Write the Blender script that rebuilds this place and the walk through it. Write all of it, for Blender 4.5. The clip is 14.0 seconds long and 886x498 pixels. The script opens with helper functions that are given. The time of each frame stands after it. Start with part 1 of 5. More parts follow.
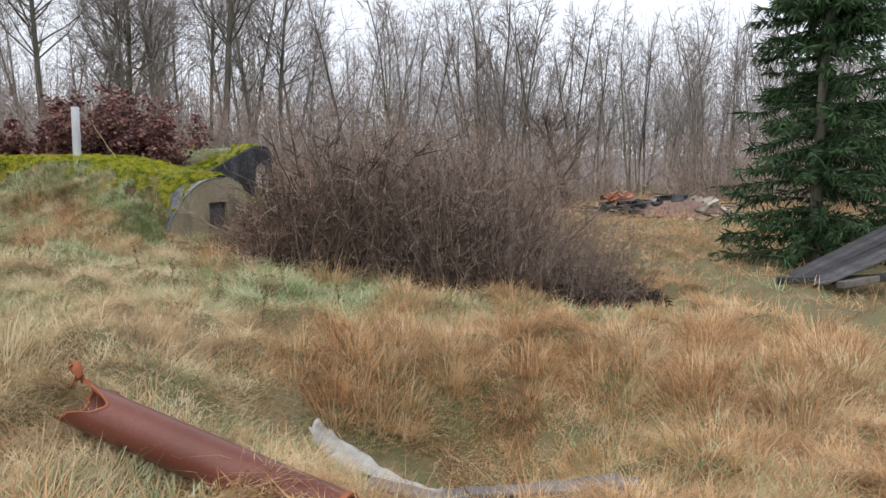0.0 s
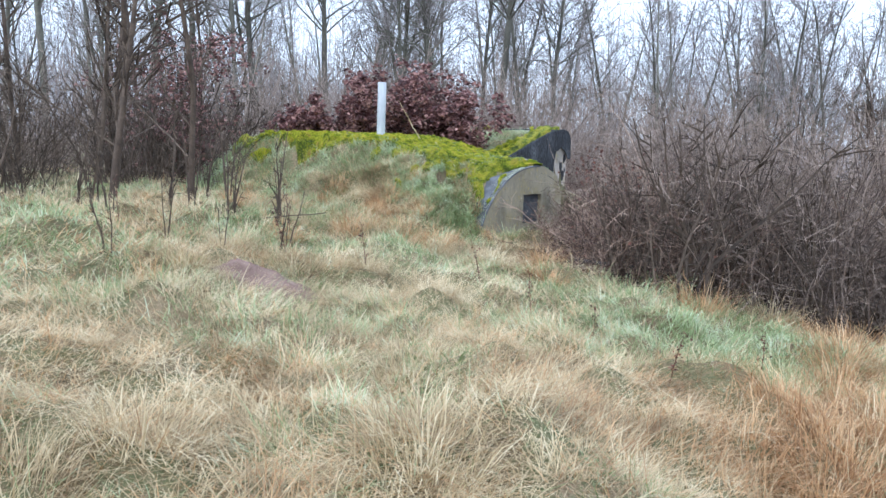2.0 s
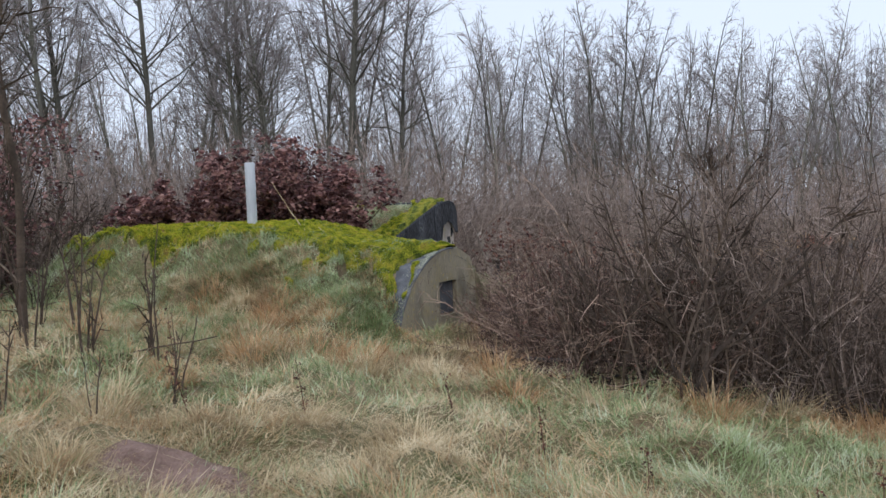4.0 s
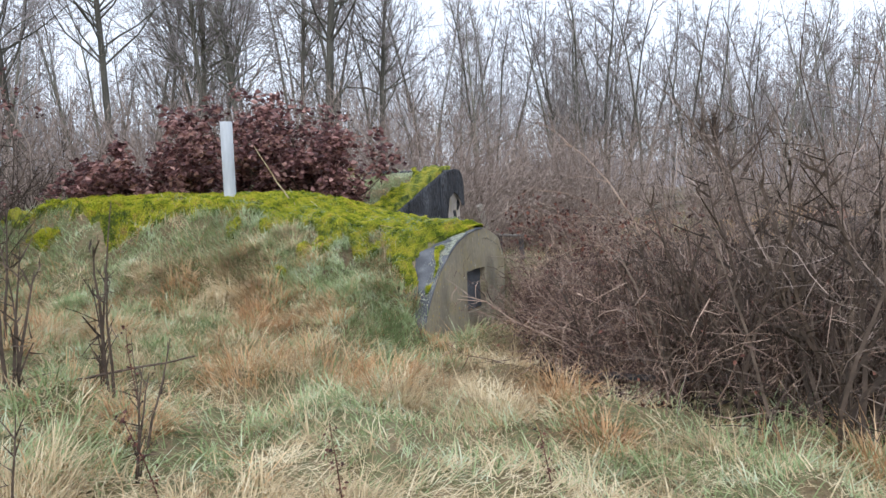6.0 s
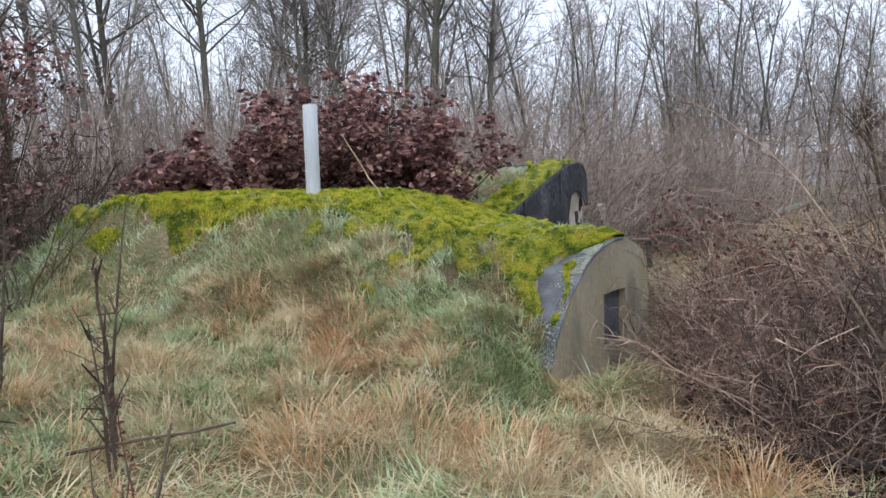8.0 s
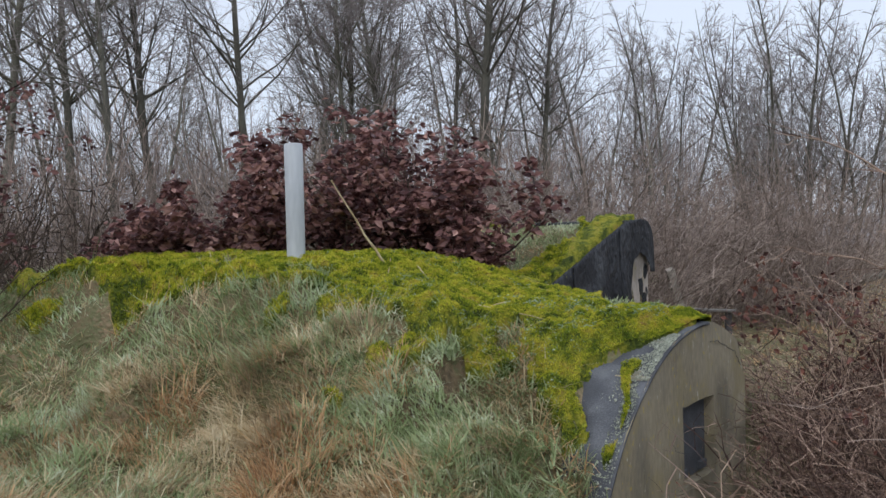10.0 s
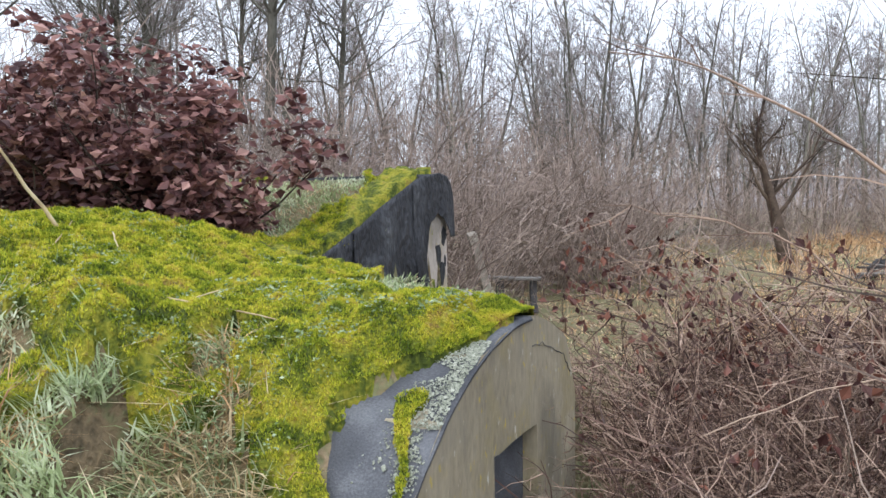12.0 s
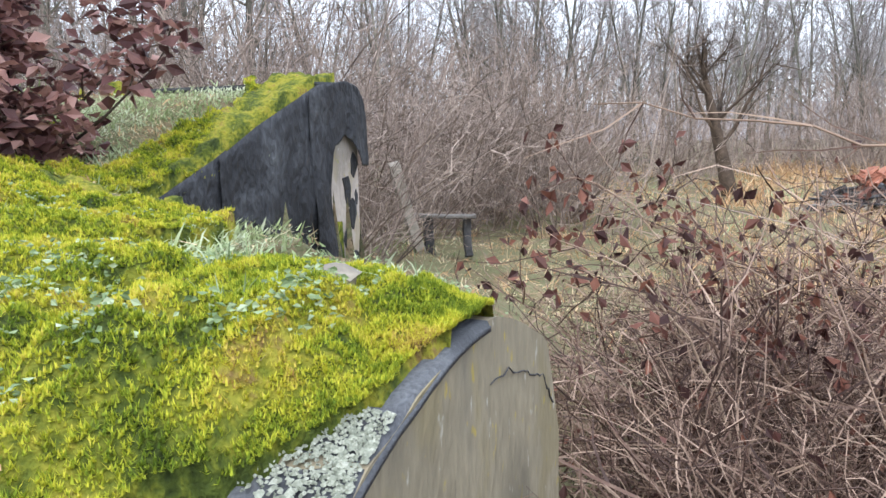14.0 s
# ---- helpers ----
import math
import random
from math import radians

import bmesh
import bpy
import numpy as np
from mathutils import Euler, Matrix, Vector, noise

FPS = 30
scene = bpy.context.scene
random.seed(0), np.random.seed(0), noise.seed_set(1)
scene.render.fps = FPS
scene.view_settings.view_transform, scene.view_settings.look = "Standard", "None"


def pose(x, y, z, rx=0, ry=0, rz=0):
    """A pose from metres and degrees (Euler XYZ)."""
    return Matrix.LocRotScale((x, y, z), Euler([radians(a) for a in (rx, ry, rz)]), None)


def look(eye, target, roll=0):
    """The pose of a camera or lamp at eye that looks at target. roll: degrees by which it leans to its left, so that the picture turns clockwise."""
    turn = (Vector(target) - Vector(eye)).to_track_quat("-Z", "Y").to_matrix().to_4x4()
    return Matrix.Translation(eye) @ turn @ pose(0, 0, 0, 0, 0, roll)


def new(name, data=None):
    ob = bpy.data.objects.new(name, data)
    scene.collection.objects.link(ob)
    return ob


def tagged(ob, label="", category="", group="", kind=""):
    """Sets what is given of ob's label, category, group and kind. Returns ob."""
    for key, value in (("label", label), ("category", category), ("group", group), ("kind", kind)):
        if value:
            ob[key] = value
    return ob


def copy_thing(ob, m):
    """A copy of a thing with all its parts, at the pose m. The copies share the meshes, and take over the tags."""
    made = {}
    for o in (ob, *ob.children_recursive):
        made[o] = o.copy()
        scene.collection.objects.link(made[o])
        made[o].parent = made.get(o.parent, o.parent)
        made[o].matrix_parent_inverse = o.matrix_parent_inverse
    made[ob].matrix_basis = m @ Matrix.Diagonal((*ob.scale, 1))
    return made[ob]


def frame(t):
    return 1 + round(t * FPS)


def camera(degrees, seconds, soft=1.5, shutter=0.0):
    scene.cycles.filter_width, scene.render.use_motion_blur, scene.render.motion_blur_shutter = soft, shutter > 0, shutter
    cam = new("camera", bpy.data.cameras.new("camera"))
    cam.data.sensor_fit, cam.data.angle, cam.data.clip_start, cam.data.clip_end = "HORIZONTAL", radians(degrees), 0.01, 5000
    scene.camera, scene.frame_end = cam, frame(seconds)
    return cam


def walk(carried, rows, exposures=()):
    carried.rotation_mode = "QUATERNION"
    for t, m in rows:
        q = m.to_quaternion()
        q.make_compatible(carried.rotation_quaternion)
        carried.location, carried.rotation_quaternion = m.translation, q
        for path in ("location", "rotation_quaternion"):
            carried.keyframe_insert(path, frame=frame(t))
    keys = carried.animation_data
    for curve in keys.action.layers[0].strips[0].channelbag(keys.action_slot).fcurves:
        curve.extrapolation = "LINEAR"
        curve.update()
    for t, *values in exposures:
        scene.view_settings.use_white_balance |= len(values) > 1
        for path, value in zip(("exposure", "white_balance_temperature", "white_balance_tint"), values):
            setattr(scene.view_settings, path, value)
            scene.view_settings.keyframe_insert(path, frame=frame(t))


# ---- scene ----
cam = camera(57.8, 14.0)
METRES, EYE, TILT, LEAN, TURN = 12.0, 1.45, -5.3, 0.0, 0.0
ROWS = [
    (0.0, 0.0, 0.0, 0.0, 0.0, 0.0, -0.0),
    (0.5, -0.0237, 0.0374, 0.0023, 4.12, -5.95, -1.57),
    (1.0, -0.0556, 0.0644, 0.007, 9.14, -9.87, -1.83),
    (1.5, -0.089, 0.0963, 0.0121, 14.87, -10.38, -3.63),
    (2.0, -0.1231, 0.1225, 0.0217, 16.15, -2.01, -3.96),
    (2.5, -0.1491, 0.1503, 0.03, 15.88, 2.23, -0.06),
    (3.0, -0.1755, 0.1822, 0.0377, 11.76, 2.78, 1.78),
    (3.5, -0.201, 0.2074, 0.0437, 6.54, 3.16, 1.54),
    (6.0, -0.2796, 0.3701, 0.0681, 1.55, 0.37, 1.4),
    (6.5, -0.2859, 0.4035, 0.0721, 2.1, 0.62, 1.33),
    (7.0, -0.2908, 0.4377, 0.081, 8.95, 0.43, 1.03),
    (7.5, -0.301, 0.4638, 0.0818, 11.44, 1.79, -0.23),
    (8.0, -0.2979, 0.4947, 0.0802, 8.88, 0.13, 0.41),
    (10.5, -0.2961, 0.6657, 0.0943, 13.74, 5.43, -0.19),
    (11.0, -0.3001, 0.6955, 0.0981, 7.54, 5.95, 3.47),
    (11.5, -0.2924, 0.7285, 0.0982, 3.39, 4.15, 3.82),
    (12.0, -0.2915, 0.7619, 0.0993, -0.49, 1.76, 0.91),
    (12.5, -0.2918, 0.7943, 0.1013, -4.53, 0.49, 1.54),
    (13.0, -0.2834, 0.8262, 0.1007, -4.56, 0.11, 1.28),
    (13.5, -0.2803, 0.8585, 0.0988, -5.26, -1.59, 0.73),
    (14.0, -0.2807, 0.8803, 0.1017, -5.5, -3.02, 1.57),
]
EXPOSURES = [(0.0, 0.35, 6700, 13), (0.5, 1.08, 6300, 12), (1.5, 0.85, 5800, 11), (2.0, 0.95, 5500, 9), (2.5, 0.3, 5700, 11), (3.0, -0.2, 5950, 13), (3.5, -0.1, 6100, 13), (6.0, 0.65, 6100, 12), (6.5, 0.35, 6100, 12), (7.0, 0.46, 6200, 12), (7.5, 0.95, 6000, 10), (8.0, 0.52, 6100, 12), (10.5, -0.1, 6200, 12), (11.0, -0.2, 6050, 12), (12.0, 0.8, 6200, 12), (13.0, 0.9, 6300, 12), (14.0, 1.15, 6100, 11)]
walk(cam, [(t, pose(0, 0, EYE, TILT, LEAN, TURN) @ pose(METRES * x, METRES * y, METRES * z, 90 + pitch, roll, yaw)) for t, x, y, z, yaw, pitch, roll in ROWS], EXPOSURES)

# ---- world, light ----
world = bpy.data.worlds.new("overcast")
scene.world = world
world.use_nodes = True
wn, wl = world.node_tree.nodes, world.node_tree.links
wn.clear()
sky = wn.new("ShaderNodeTexSky")
sky.sky_type, sky.sun_disc = "NISHITA", False
sky.sun_elevation, sky.sun_rotation = radians(24), radians(200)
cloud = wn.new("ShaderNodeMix")
cloud.data_type = "RGBA"
cloud.inputs["Factor"].default_value = 0.86
cloud.inputs["B"].default_value = (8.6, 9.3, 10.3, 1)
bg = wn.new("ShaderNodeBackground")
bg.inputs["Strength"].default_value = 0.1
wout = wn.new("ShaderNodeOutputWorld")
wl.new(sky.outputs[0], cloud.inputs["A"])
wl.new(cloud.outputs["Result"], bg.inputs["Color"])
wl.new(bg.outputs[0], wout.inputs[0])
sun_data = bpy.data.lights.new("sun", "SUN")
sun_data.energy, sun_data.angle, sun_data.color = 1.5, radians(75), (1.0, 0.96, 0.9)
sun = new("sun", sun_data)
sun.matrix_world = look((0, 0, 30), (2, 6, 20))

# ---- materials ----


def ramp_mat(name, stops, scale=6.0, rough=0.9, bump=0.3, stretch=(1, 1, 1), island=0.0, random_object=0.0, fine=40.0, metal=0.0, spec=0.3, bump_size=0.01, detail=6.0, through_light=0.0, gain=1.0):
    """Two scales of noise through a colour ramp, with relief; island and random_object shift the ramp piece by piece."""
    m = bpy.data.materials.new(name)
    m.use_nodes = True
    n, l = m.node_tree.nodes, m.node_tree.links
    p = n["Principled BSDF"]
    co = n.new("ShaderNodeTexCoord")
    mp = n.new("ShaderNodeMapping")
    mp.inputs["Scale"].default_value = stretch
    l.new(co.outputs["Object"], mp.inputs[0])
    a, b = n.new("ShaderNodeTexNoise"), n.new("ShaderNodeTexNoise")
    for t, s in ((a, scale), (b, fine)):
        t.inputs["Scale"].default_value, t.inputs["Detail"].default_value = s, detail
        l.new(mp.outputs[0], t.inputs["Vector"])
    mix = n.new("ShaderNodeMix")
    mix.inputs[0].default_value = 0.35
    l.new(a.outputs[0], mix.inputs[2])
    l.new(b.outputs[0], mix.inputs[3])
    last = mix.outputs[0]
    if gain != 1.0:
        ga = n.new("ShaderNodeMath")
        ga.operation = "MULTIPLY_ADD"
        l.new(last, ga.inputs[0])
        ga.inputs[1].default_value, ga.inputs[2].default_value = gain, 0.5 - 0.5 * gain
        last = ga.outputs[0]
    for amount, kind in ((island, "isl"), (random_object, "obj")):
        if amount:
            src = n.new("ShaderNodeNewGeometry").outputs["Random Per Island"] if kind == "isl" else n.new("ShaderNodeObjectInfo").outputs["Random"]
            ma = n.new("ShaderNodeMath")
            ma.operation = "MULTIPLY_ADD"
            l.new(src, ma.inputs[0])
            ma.inputs[1].default_value = amount
            sub = n.new("ShaderNodeMath")
            sub.operation = "SUBTRACT"
            l.new(last, sub.inputs[0])
            sub.inputs[1].default_value = amount / 2
            l.new(sub.outputs[0], ma.inputs[2])
            last = ma.outputs[0]
    rp = n.new("ShaderNodeValToRGB")
    e = rp.color_ramp.elements
    while len(e) < len(stops):
        e.new(0.5)
    for el, (pos, col) in zip(e, stops):
        el.position, el.color = pos, (*col, 1)
    l.new(last, rp.inputs[0])
    l.new(rp.outputs[0], p.inputs["Base Color"])
    p.inputs["Roughness"].default_value = rough
    p.inputs["Metallic"].default_value = metal
    p.inputs["Specular IOR Level"].default_value = spec
    if bump:
        bp = n.new("ShaderNodeBump")
        bp.inputs["Strength"].default_value, bp.inputs["Distance"].default_value = bump, bump_size
        l.new(b.outputs[0], bp.inputs["Height"])
        l.new(bp.outputs[0], p.inputs["Normal"])
    if through_light:
        tr = n.new("ShaderNodeBsdfTranslucent")
        l.new(rp.outputs[0], tr.inputs["Color"])
        ms = n.new("ShaderNodeMixShader")
        ms.inputs[0].default_value = through_light
        l.new(p.outputs[0], ms.inputs[1])
        l.new(tr.outputs[0], ms.inputs[2])
        l.new(ms.outputs[0], n["Material Output"].inputs[0])
    return m


M_ground = ramp_mat("turf", [(0.3, (0.075, 0.06, 0.036)), (0.42, (0.2, 0.15, 0.088)), (0.52, (0.15, 0.16, 0.078)), (0.62, (0.27, 0.2, 0.125)), (0.75, (0.18, 0.19, 0.09))], 2.2, 0.95, 0.9, fine=34, bump_size=0.04)
M_straw = ramp_mat("dry_straw", [(0.2, (0.27, 0.15, 0.075)), (0.45, (0.52, 0.315, 0.16)), (0.6, (0.65, 0.44, 0.24)), (0.8, (0.74, 0.56, 0.36))], 2.6, 0.7, 0, island=0.3, fine=11, gain=2.3, through_light=0.3)
M_pale = ramp_mat("pale_hay", [(0.2, (0.3, 0.23, 0.14)), (0.45, (0.52, 0.41, 0.245)), (0.6, (0.64, 0.53, 0.34)), (0.8, (0.76, 0.67, 0.47))], 2.6, 0.7, 0, island=0.3, fine=11, gain=2.3, through_light=0.3)
M_green = ramp_mat("green_grass", [(0.2, (0.17, 0.22, 0.09)), (0.45, (0.31, 0.38, 0.18)), (0.62, (0.42, 0.49, 0.28)), (0.8, (0.58, 0.63, 0.46))], 3.0, 0.65, 0, island=0.3, fine=11, gain=2.3, through_light=0.3)
# base moss coloured darker than its shoots, painting shade into the gaps
M_moss_shade = ramp_mat("moss", [(0.15, (0.025, 0.04, 0.007)), (0.36, (0.07, 0.095, 0.012)), (0.52, (0.17, 0.185, 0.018)), (0.68, (0.29, 0.27, 0.03)), (0.85, (0.2, 0.135, 0.045))], 9.0, 0.95, 1.0, fine=60, bump_size=0.025, gain=2.2)
M_mossfuzz = ramp_mat("moss_shoots", [(0.1, (0.07, 0.12, 0.012)), (0.32, (0.19, 0.26, 0.022)), (0.48, (0.4, 0.44, 0.034)), (0.62, (0.6, 0.57, 0.055)), (0.78, (0.62, 0.52, 0.1)), (0.88, (0.4, 0.26, 0.085)), (0.98, (0.26, 0.18, 0.09))], 9.0, 0.9, 0, island=0.3, fine=44, through_light=0.25, gain=2.0)
M_twig = ramp_mat("twig_bark", [(0.25, (0.06, 0.045, 0.038)), (0.5, (0.175, 0.13, 0.106)), (0.75, (0.36, 0.285, 0.24))], 2.0, 0.85, 0, island=0.6, random_object=0.25, fine=20)
M_brush = ramp_mat("brush_bark", [(0.25, (0.11, 0.085, 0.073)), (0.5, (0.25, 0.195, 0.165)), (0.75, (0.42, 0.34, 0.29))], 2.0, 0.85, 0, island=0.5, random_object=0.3, fine=20)
M_twigred = ramp_mat("red_twig_bark", [(0.25, (0.055, 0.032, 0.027)), (0.5, (0.15, 0.092, 0.072)), (0.76, (0.42, 0.305, 0.235))], 2.0, 0.7, 0, island=0.7, fine=20)
M_cane = ramp_mat("dry_cane", [(0.25, (0.15, 0.095, 0.07)), (0.5, (0.29, 0.2, 0.145)), (0.75, (0.47, 0.36, 0.27))], 3.0, 0.6, 0.2, random_object=0.5, fine=30)
M_bark = ramp_mat("tree_bark", [(0.25, (0.055, 0.052, 0.042)), (0.5, (0.125, 0.12, 0.098)), (0.75, (0.23, 0.225, 0.18))], 3.0, 0.9, 0.5, (1, 1, 0.25), random_object=0.3, fine=30, bump_size=0.02)
M_branch = ramp_mat("branch_bark", [(0.25, (0.16, 0.14, 0.135)), (0.5, (0.27, 0.24, 0.235)), (0.75, (0.4, 0.365, 0.36))], 1.5, 0.9, 0, random_object=0.3, island=0.3, fine=20)
M_dark = ramp_mat("dark_stem", [(0.3, (0.035, 0.026, 0.02)), (0.55, (0.09, 0.066, 0.05)), (0.75, (0.16, 0.12, 0.09))], 6.0, 0.9, 0, island=0.4, fine=40)
M_leaf = ramp_mat("dead_beech_leaf", [(0.2, (0.062, 0.029, 0.031)), (0.45, (0.165, 0.078, 0.076)), (0.62, (0.28, 0.142, 0.127)), (0.8, (0.48, 0.285, 0.245))], 2.6, 0.42, 0, island=0.6, fine=14, through_light=0.25)
M_leafbrown = ramp_mat("dead_brown_leaf", [(0.2, (0.045, 0.02, 0.019)), (0.5, (0.115, 0.05, 0.042)), (0.8, (0.25, 0.105, 0.07))], 3.0, 0.6, 0, island=0.7, fine=14, through_light=0.2)
M_needle = ramp_mat("spruce_needle", [(0.2, (0.012, 0.03, 0.012)), (0.5, (0.03, 0.075, 0.03)), (0.8, (0.07, 0.13, 0.05))], 1.5, 0.7, 0, island=0.6, fine=14)
M_plastic = ramp_mat("brown_pipe_plastic", [(0.3, (0.1, 0.032, 0.023)), (0.5, (0.135, 0.044, 0.03)), (0.7, (0.175, 0.065, 0.047))], 3.0, 0.3, 0.06, fine=70, spec=0.35)
M_break = ramp_mat("broken_pipe_edge", [(0.3, (0.22, 0.07, 0.035)), (0.7, (0.38, 0.13, 0.06))], 12.0, 0.75, 0.4)
M_pole = ramp_mat("grey_pole_plastic", [(0.3, (0.36, 0.39, 0.42)), (0.55, (0.5, 0.53, 0.56)), (0.75, (0.6, 0.62, 0.64))], 4.0, 0.5, 0.1, (1, 1, 0.2), fine=30)
M_sheet = ramp_mat("white_foil", [(0.3, (0.5, 0.52, 0.52)), (0.6, (0.72, 0.74, 0.74)), (0.8, (0.8, 0.8, 0.8))], 9.0, 0.3, 0.5, fine=30, through_light=0.35)
M_plank = ramp_mat("weathered_wood", [(0.25, (0.05, 0.048, 0.045)), (0.5, (0.15, 0.14, 0.13)), (0.75, (0.27, 0.255, 0.235))], 3.0, 0.8, 0.7, (0.15, 1, 1), random_object=0.2, fine=50)
M_silver = ramp_mat("silvered_wood", [(0.3, (0.2, 0.18, 0.15)), (0.55, (0.34, 0.31, 0.265)), (0.75, (0.46, 0.43, 0.38))], 3.0, 0.85, 0.5, (0.15, 1, 1), fine=40)
M_char = ramp_mat("dark_timber", [(0.3, (0.02, 0.02, 0.022)), (0.55, (0.06, 0.06, 0.065)), (0.75, (0.14, 0.135, 0.14))], 4.0, 0.7, 0.6, random_object=0.3, fine=30)
M_tile = ramp_mat("red_clay", [(0.3, (0.2, 0.08, 0.052)), (0.55, (0.32, 0.13, 0.085)), (0.75, (0.42, 0.21, 0.15))], 6.0, 0.85, 0.4, random_object=0.3)
M_stone = ramp_mat("pale_rubble", [(0.3, (0.2, 0.18, 0.15)), (0.55, (0.38, 0.34, 0.28)), (0.75, (0.52, 0.48, 0.42))], 5.0, 0.9, 0.6, random_object=0.4)
M_soil = ramp_mat("bare_soil", [(0.3, (0.13, 0.08, 0.065)), (0.55, (0.26, 0.175, 0.145)), (0.75, (0.36, 0.27, 0.23))], 8.0, 0.95, 1.0, fine=60, bump_size=0.03)
M_felt = ramp_mat("bitumen_felt", [(0.25, (0.012, 0.013, 0.016)), (0.5, (0.03, 0.032, 0.038)), (0.66, (0.07, 0.075, 0.085)), (0.78, (0.16, 0.17, 0.18))], 2.5, 0.6, 1.0, (1, 1, 0.6), fine=24, bump_size=0.03, gain=1.5)
M_slate = ramp_mat("grey_roofing_felt", [(0.25, (0.035, 0.038, 0.044)), (0.5, (0.08, 0.085, 0.096)), (0.7, (0.17, 0.18, 0.195))], 6.0, 0.75, 0.5, fine=160)
M_lichen = ramp_mat("grey_lichen", [(0.25, (0.18, 0.2, 0.155)), (0.5, (0.34, 0.365, 0.295)), (0.75, (0.52, 0.54, 0.46))], 60.0, 0.95, 1.0, fine=190, island=0.3)
# distance haze is put into this pale grey-mauve wood colour
M_far = ramp_mat("far_wood_haze", [(0.25, (0.22, 0.208, 0.22)), (0.5, (0.31, 0.295, 0.31)), (0.75, (0.41, 0.39, 0.41))], 0.15, 1.0, 0, island=0.5, fine=2)


def concrete(name, tint):
    """Weathered board-cast concrete: vertical run-off streaks, ochre lichen specks, pale chips."""
    m = ramp_mat(name, [(0.28, tuple(c * 0.45 for c in tint)), (0.45, tuple(c * 0.8 for c in tint)), (0.58, tint), (0.78, tuple(c * 1.5 for c in tint))], 2.4, 0.9, 0.7, (1, 1, 0.4), fine=55, bump_size=0.008)
    n, l = m.node_tree.nodes, m.node_tree.links
    p = n["Principled BSDF"]
    base = p.inputs["Base Color"].links[0].from_socket
    co = n["Texture Coordinate"]
    for scale, lo, col, strength, stretch in ((6.0, 0.55, (0.3, 0.25, 0.12), 0.4, (1, 1, 0.8)), (34, 0.63, (0.5, 0.38, 0.06), 0.7, (1, 1, 0.7)), (4.0, 0.53, (0.17, 0.16, 0.135), 0.4, (1, 1, 0.45)), (2.2, 0.52, (0.12, 0.11, 0.085), 0.6, (1, 1, 0.6)), (38, 0.66, (0.58, 0.56, 0.48), 0.8, (1, 1, 0.5)), (22, 0.7, (0.05, 0.045, 0.035), 0.7, (1, 1, 0.45))):
        mp = n.new("ShaderNodeMapping")
        mp.inputs["Scale"].default_value = stretch
        mp.inputs["Location"].default_value = (scale, 1.7, 0.3)
        l.new(co.outputs["Object"], mp.inputs[0])
        tx = n.new("ShaderNodeTexNoise")
        tx.inputs["Scale"].default_value, tx.inputs["Detail"].default_value = scale, 8
        l.new(mp.outputs[0], tx.inputs["Vector"])
        mr = n.new("ShaderNodeMapRange")
        mr.inputs["From Min"].default_value, mr.inputs["From Max"].default_value, mr.inputs["To Max"].default_value = lo, lo + 0.08, strength
        l.new(tx.outputs[0], mr.inputs["Value"])
        mx = n.new("ShaderNodeMix")
        mx.data_type = "RGBA"
        l.new(mr.outputs[0], mx.inputs["Factor"])
        l.new(base, mx.inputs["A"])
        mx.inputs["B"].default_value = (*col, 1)
        base = mx.outputs["Result"]
    l.new(base, p.inputs["Base Color"])
    return m


M_concrete = concrete("weathered_concrete", (0.355, 0.31, 0.22))
M_render = concrete("pale_cement", (0.5, 0.44, 0.39))

# ---- mesh helpers ----
rng = np.random.default_rng(7)


def mesh_of(name, verts, faces, mat, smooth=False):
    """A mesh from arrays of corners and of equal-sided faces."""
    verts, faces = np.asarray(verts, np.float32), np.asarray(faces, np.int32)
    me = bpy.data.meshes.new(name)
    k = faces.shape[1]
    me.vertices.add(len(verts))
    me.vertices.foreach_set("co", verts.ravel())
    me.loops.add(faces.size)
    me.loops.foreach_set("vertex_index", faces.ravel())
    me.polygons.add(len(faces))
    me.polygons.foreach_set("loop_start", np.arange(0, faces.size, k, dtype=np.int32))
    me.polygons.foreach_set("use_smooth", np.full(len(faces), smooth))
    me.update(calc_edges=True)
    me.materials.append(mat)
    return me


def solid(name, verts, faces, mat, parent=None, label="", smooth=False):
    ob = new(name, mesh_of(name, verts, faces, mat, smooth))
    ob.parent = parent
    return tagged(ob, label)


def part(name, bm, mat, parent=None, label="", smooth=False):
    bmesh.ops.recalc_face_normals(bm, faces=bm.faces)
    me = bpy.data.meshes.new(name)
    bm.to_mesh(me)
    bm.free()
    me.materials.append(mat)
    for p in me.polygons:
        p.use_smooth = smooth
    ob = new(name, me)
    ob.parent = parent
    return tagged(ob, label)


def thing(name, label, category, at=(0, 0, 0), group="", kind=""):
    ob = new(name)
    ob.empty_display_size = 0.2
    ob.location = at
    return tagged(ob, label, category, group, kind)


def smooth01(x):
    x = np.clip(x, 0, 1)
    return x * x * (3 - 2 * x)


def lattice(ix, iy, seed):
    h = np.sin(ix * 127.1 + iy * 311.7 + seed * 74.7) * 43758.5453
    return h - np.floor(h)


def vnoise(x, y, seed=0):
    ix, iy = np.floor(x), np.floor(y)
    u, v = smooth01(x - ix), smooth01(y - iy)
    a, b = lattice(ix, iy, seed), lattice(ix + 1, iy, seed)
    c, d = lattice(ix, iy + 1, seed), lattice(ix + 1, iy + 1, seed)
    return (a * (1 - u) + b * u) * (1 - v) + (c * (1 - u) + d * u) * v


def fbm(x, y, seed=0):
    return (vnoise(x, y, seed) * 0.55 + vnoise(x * 2.1, y * 2.1, seed + 1) * 0.28 + vnoise(x * 4.3, y * 4.3, seed + 2) * 0.17)


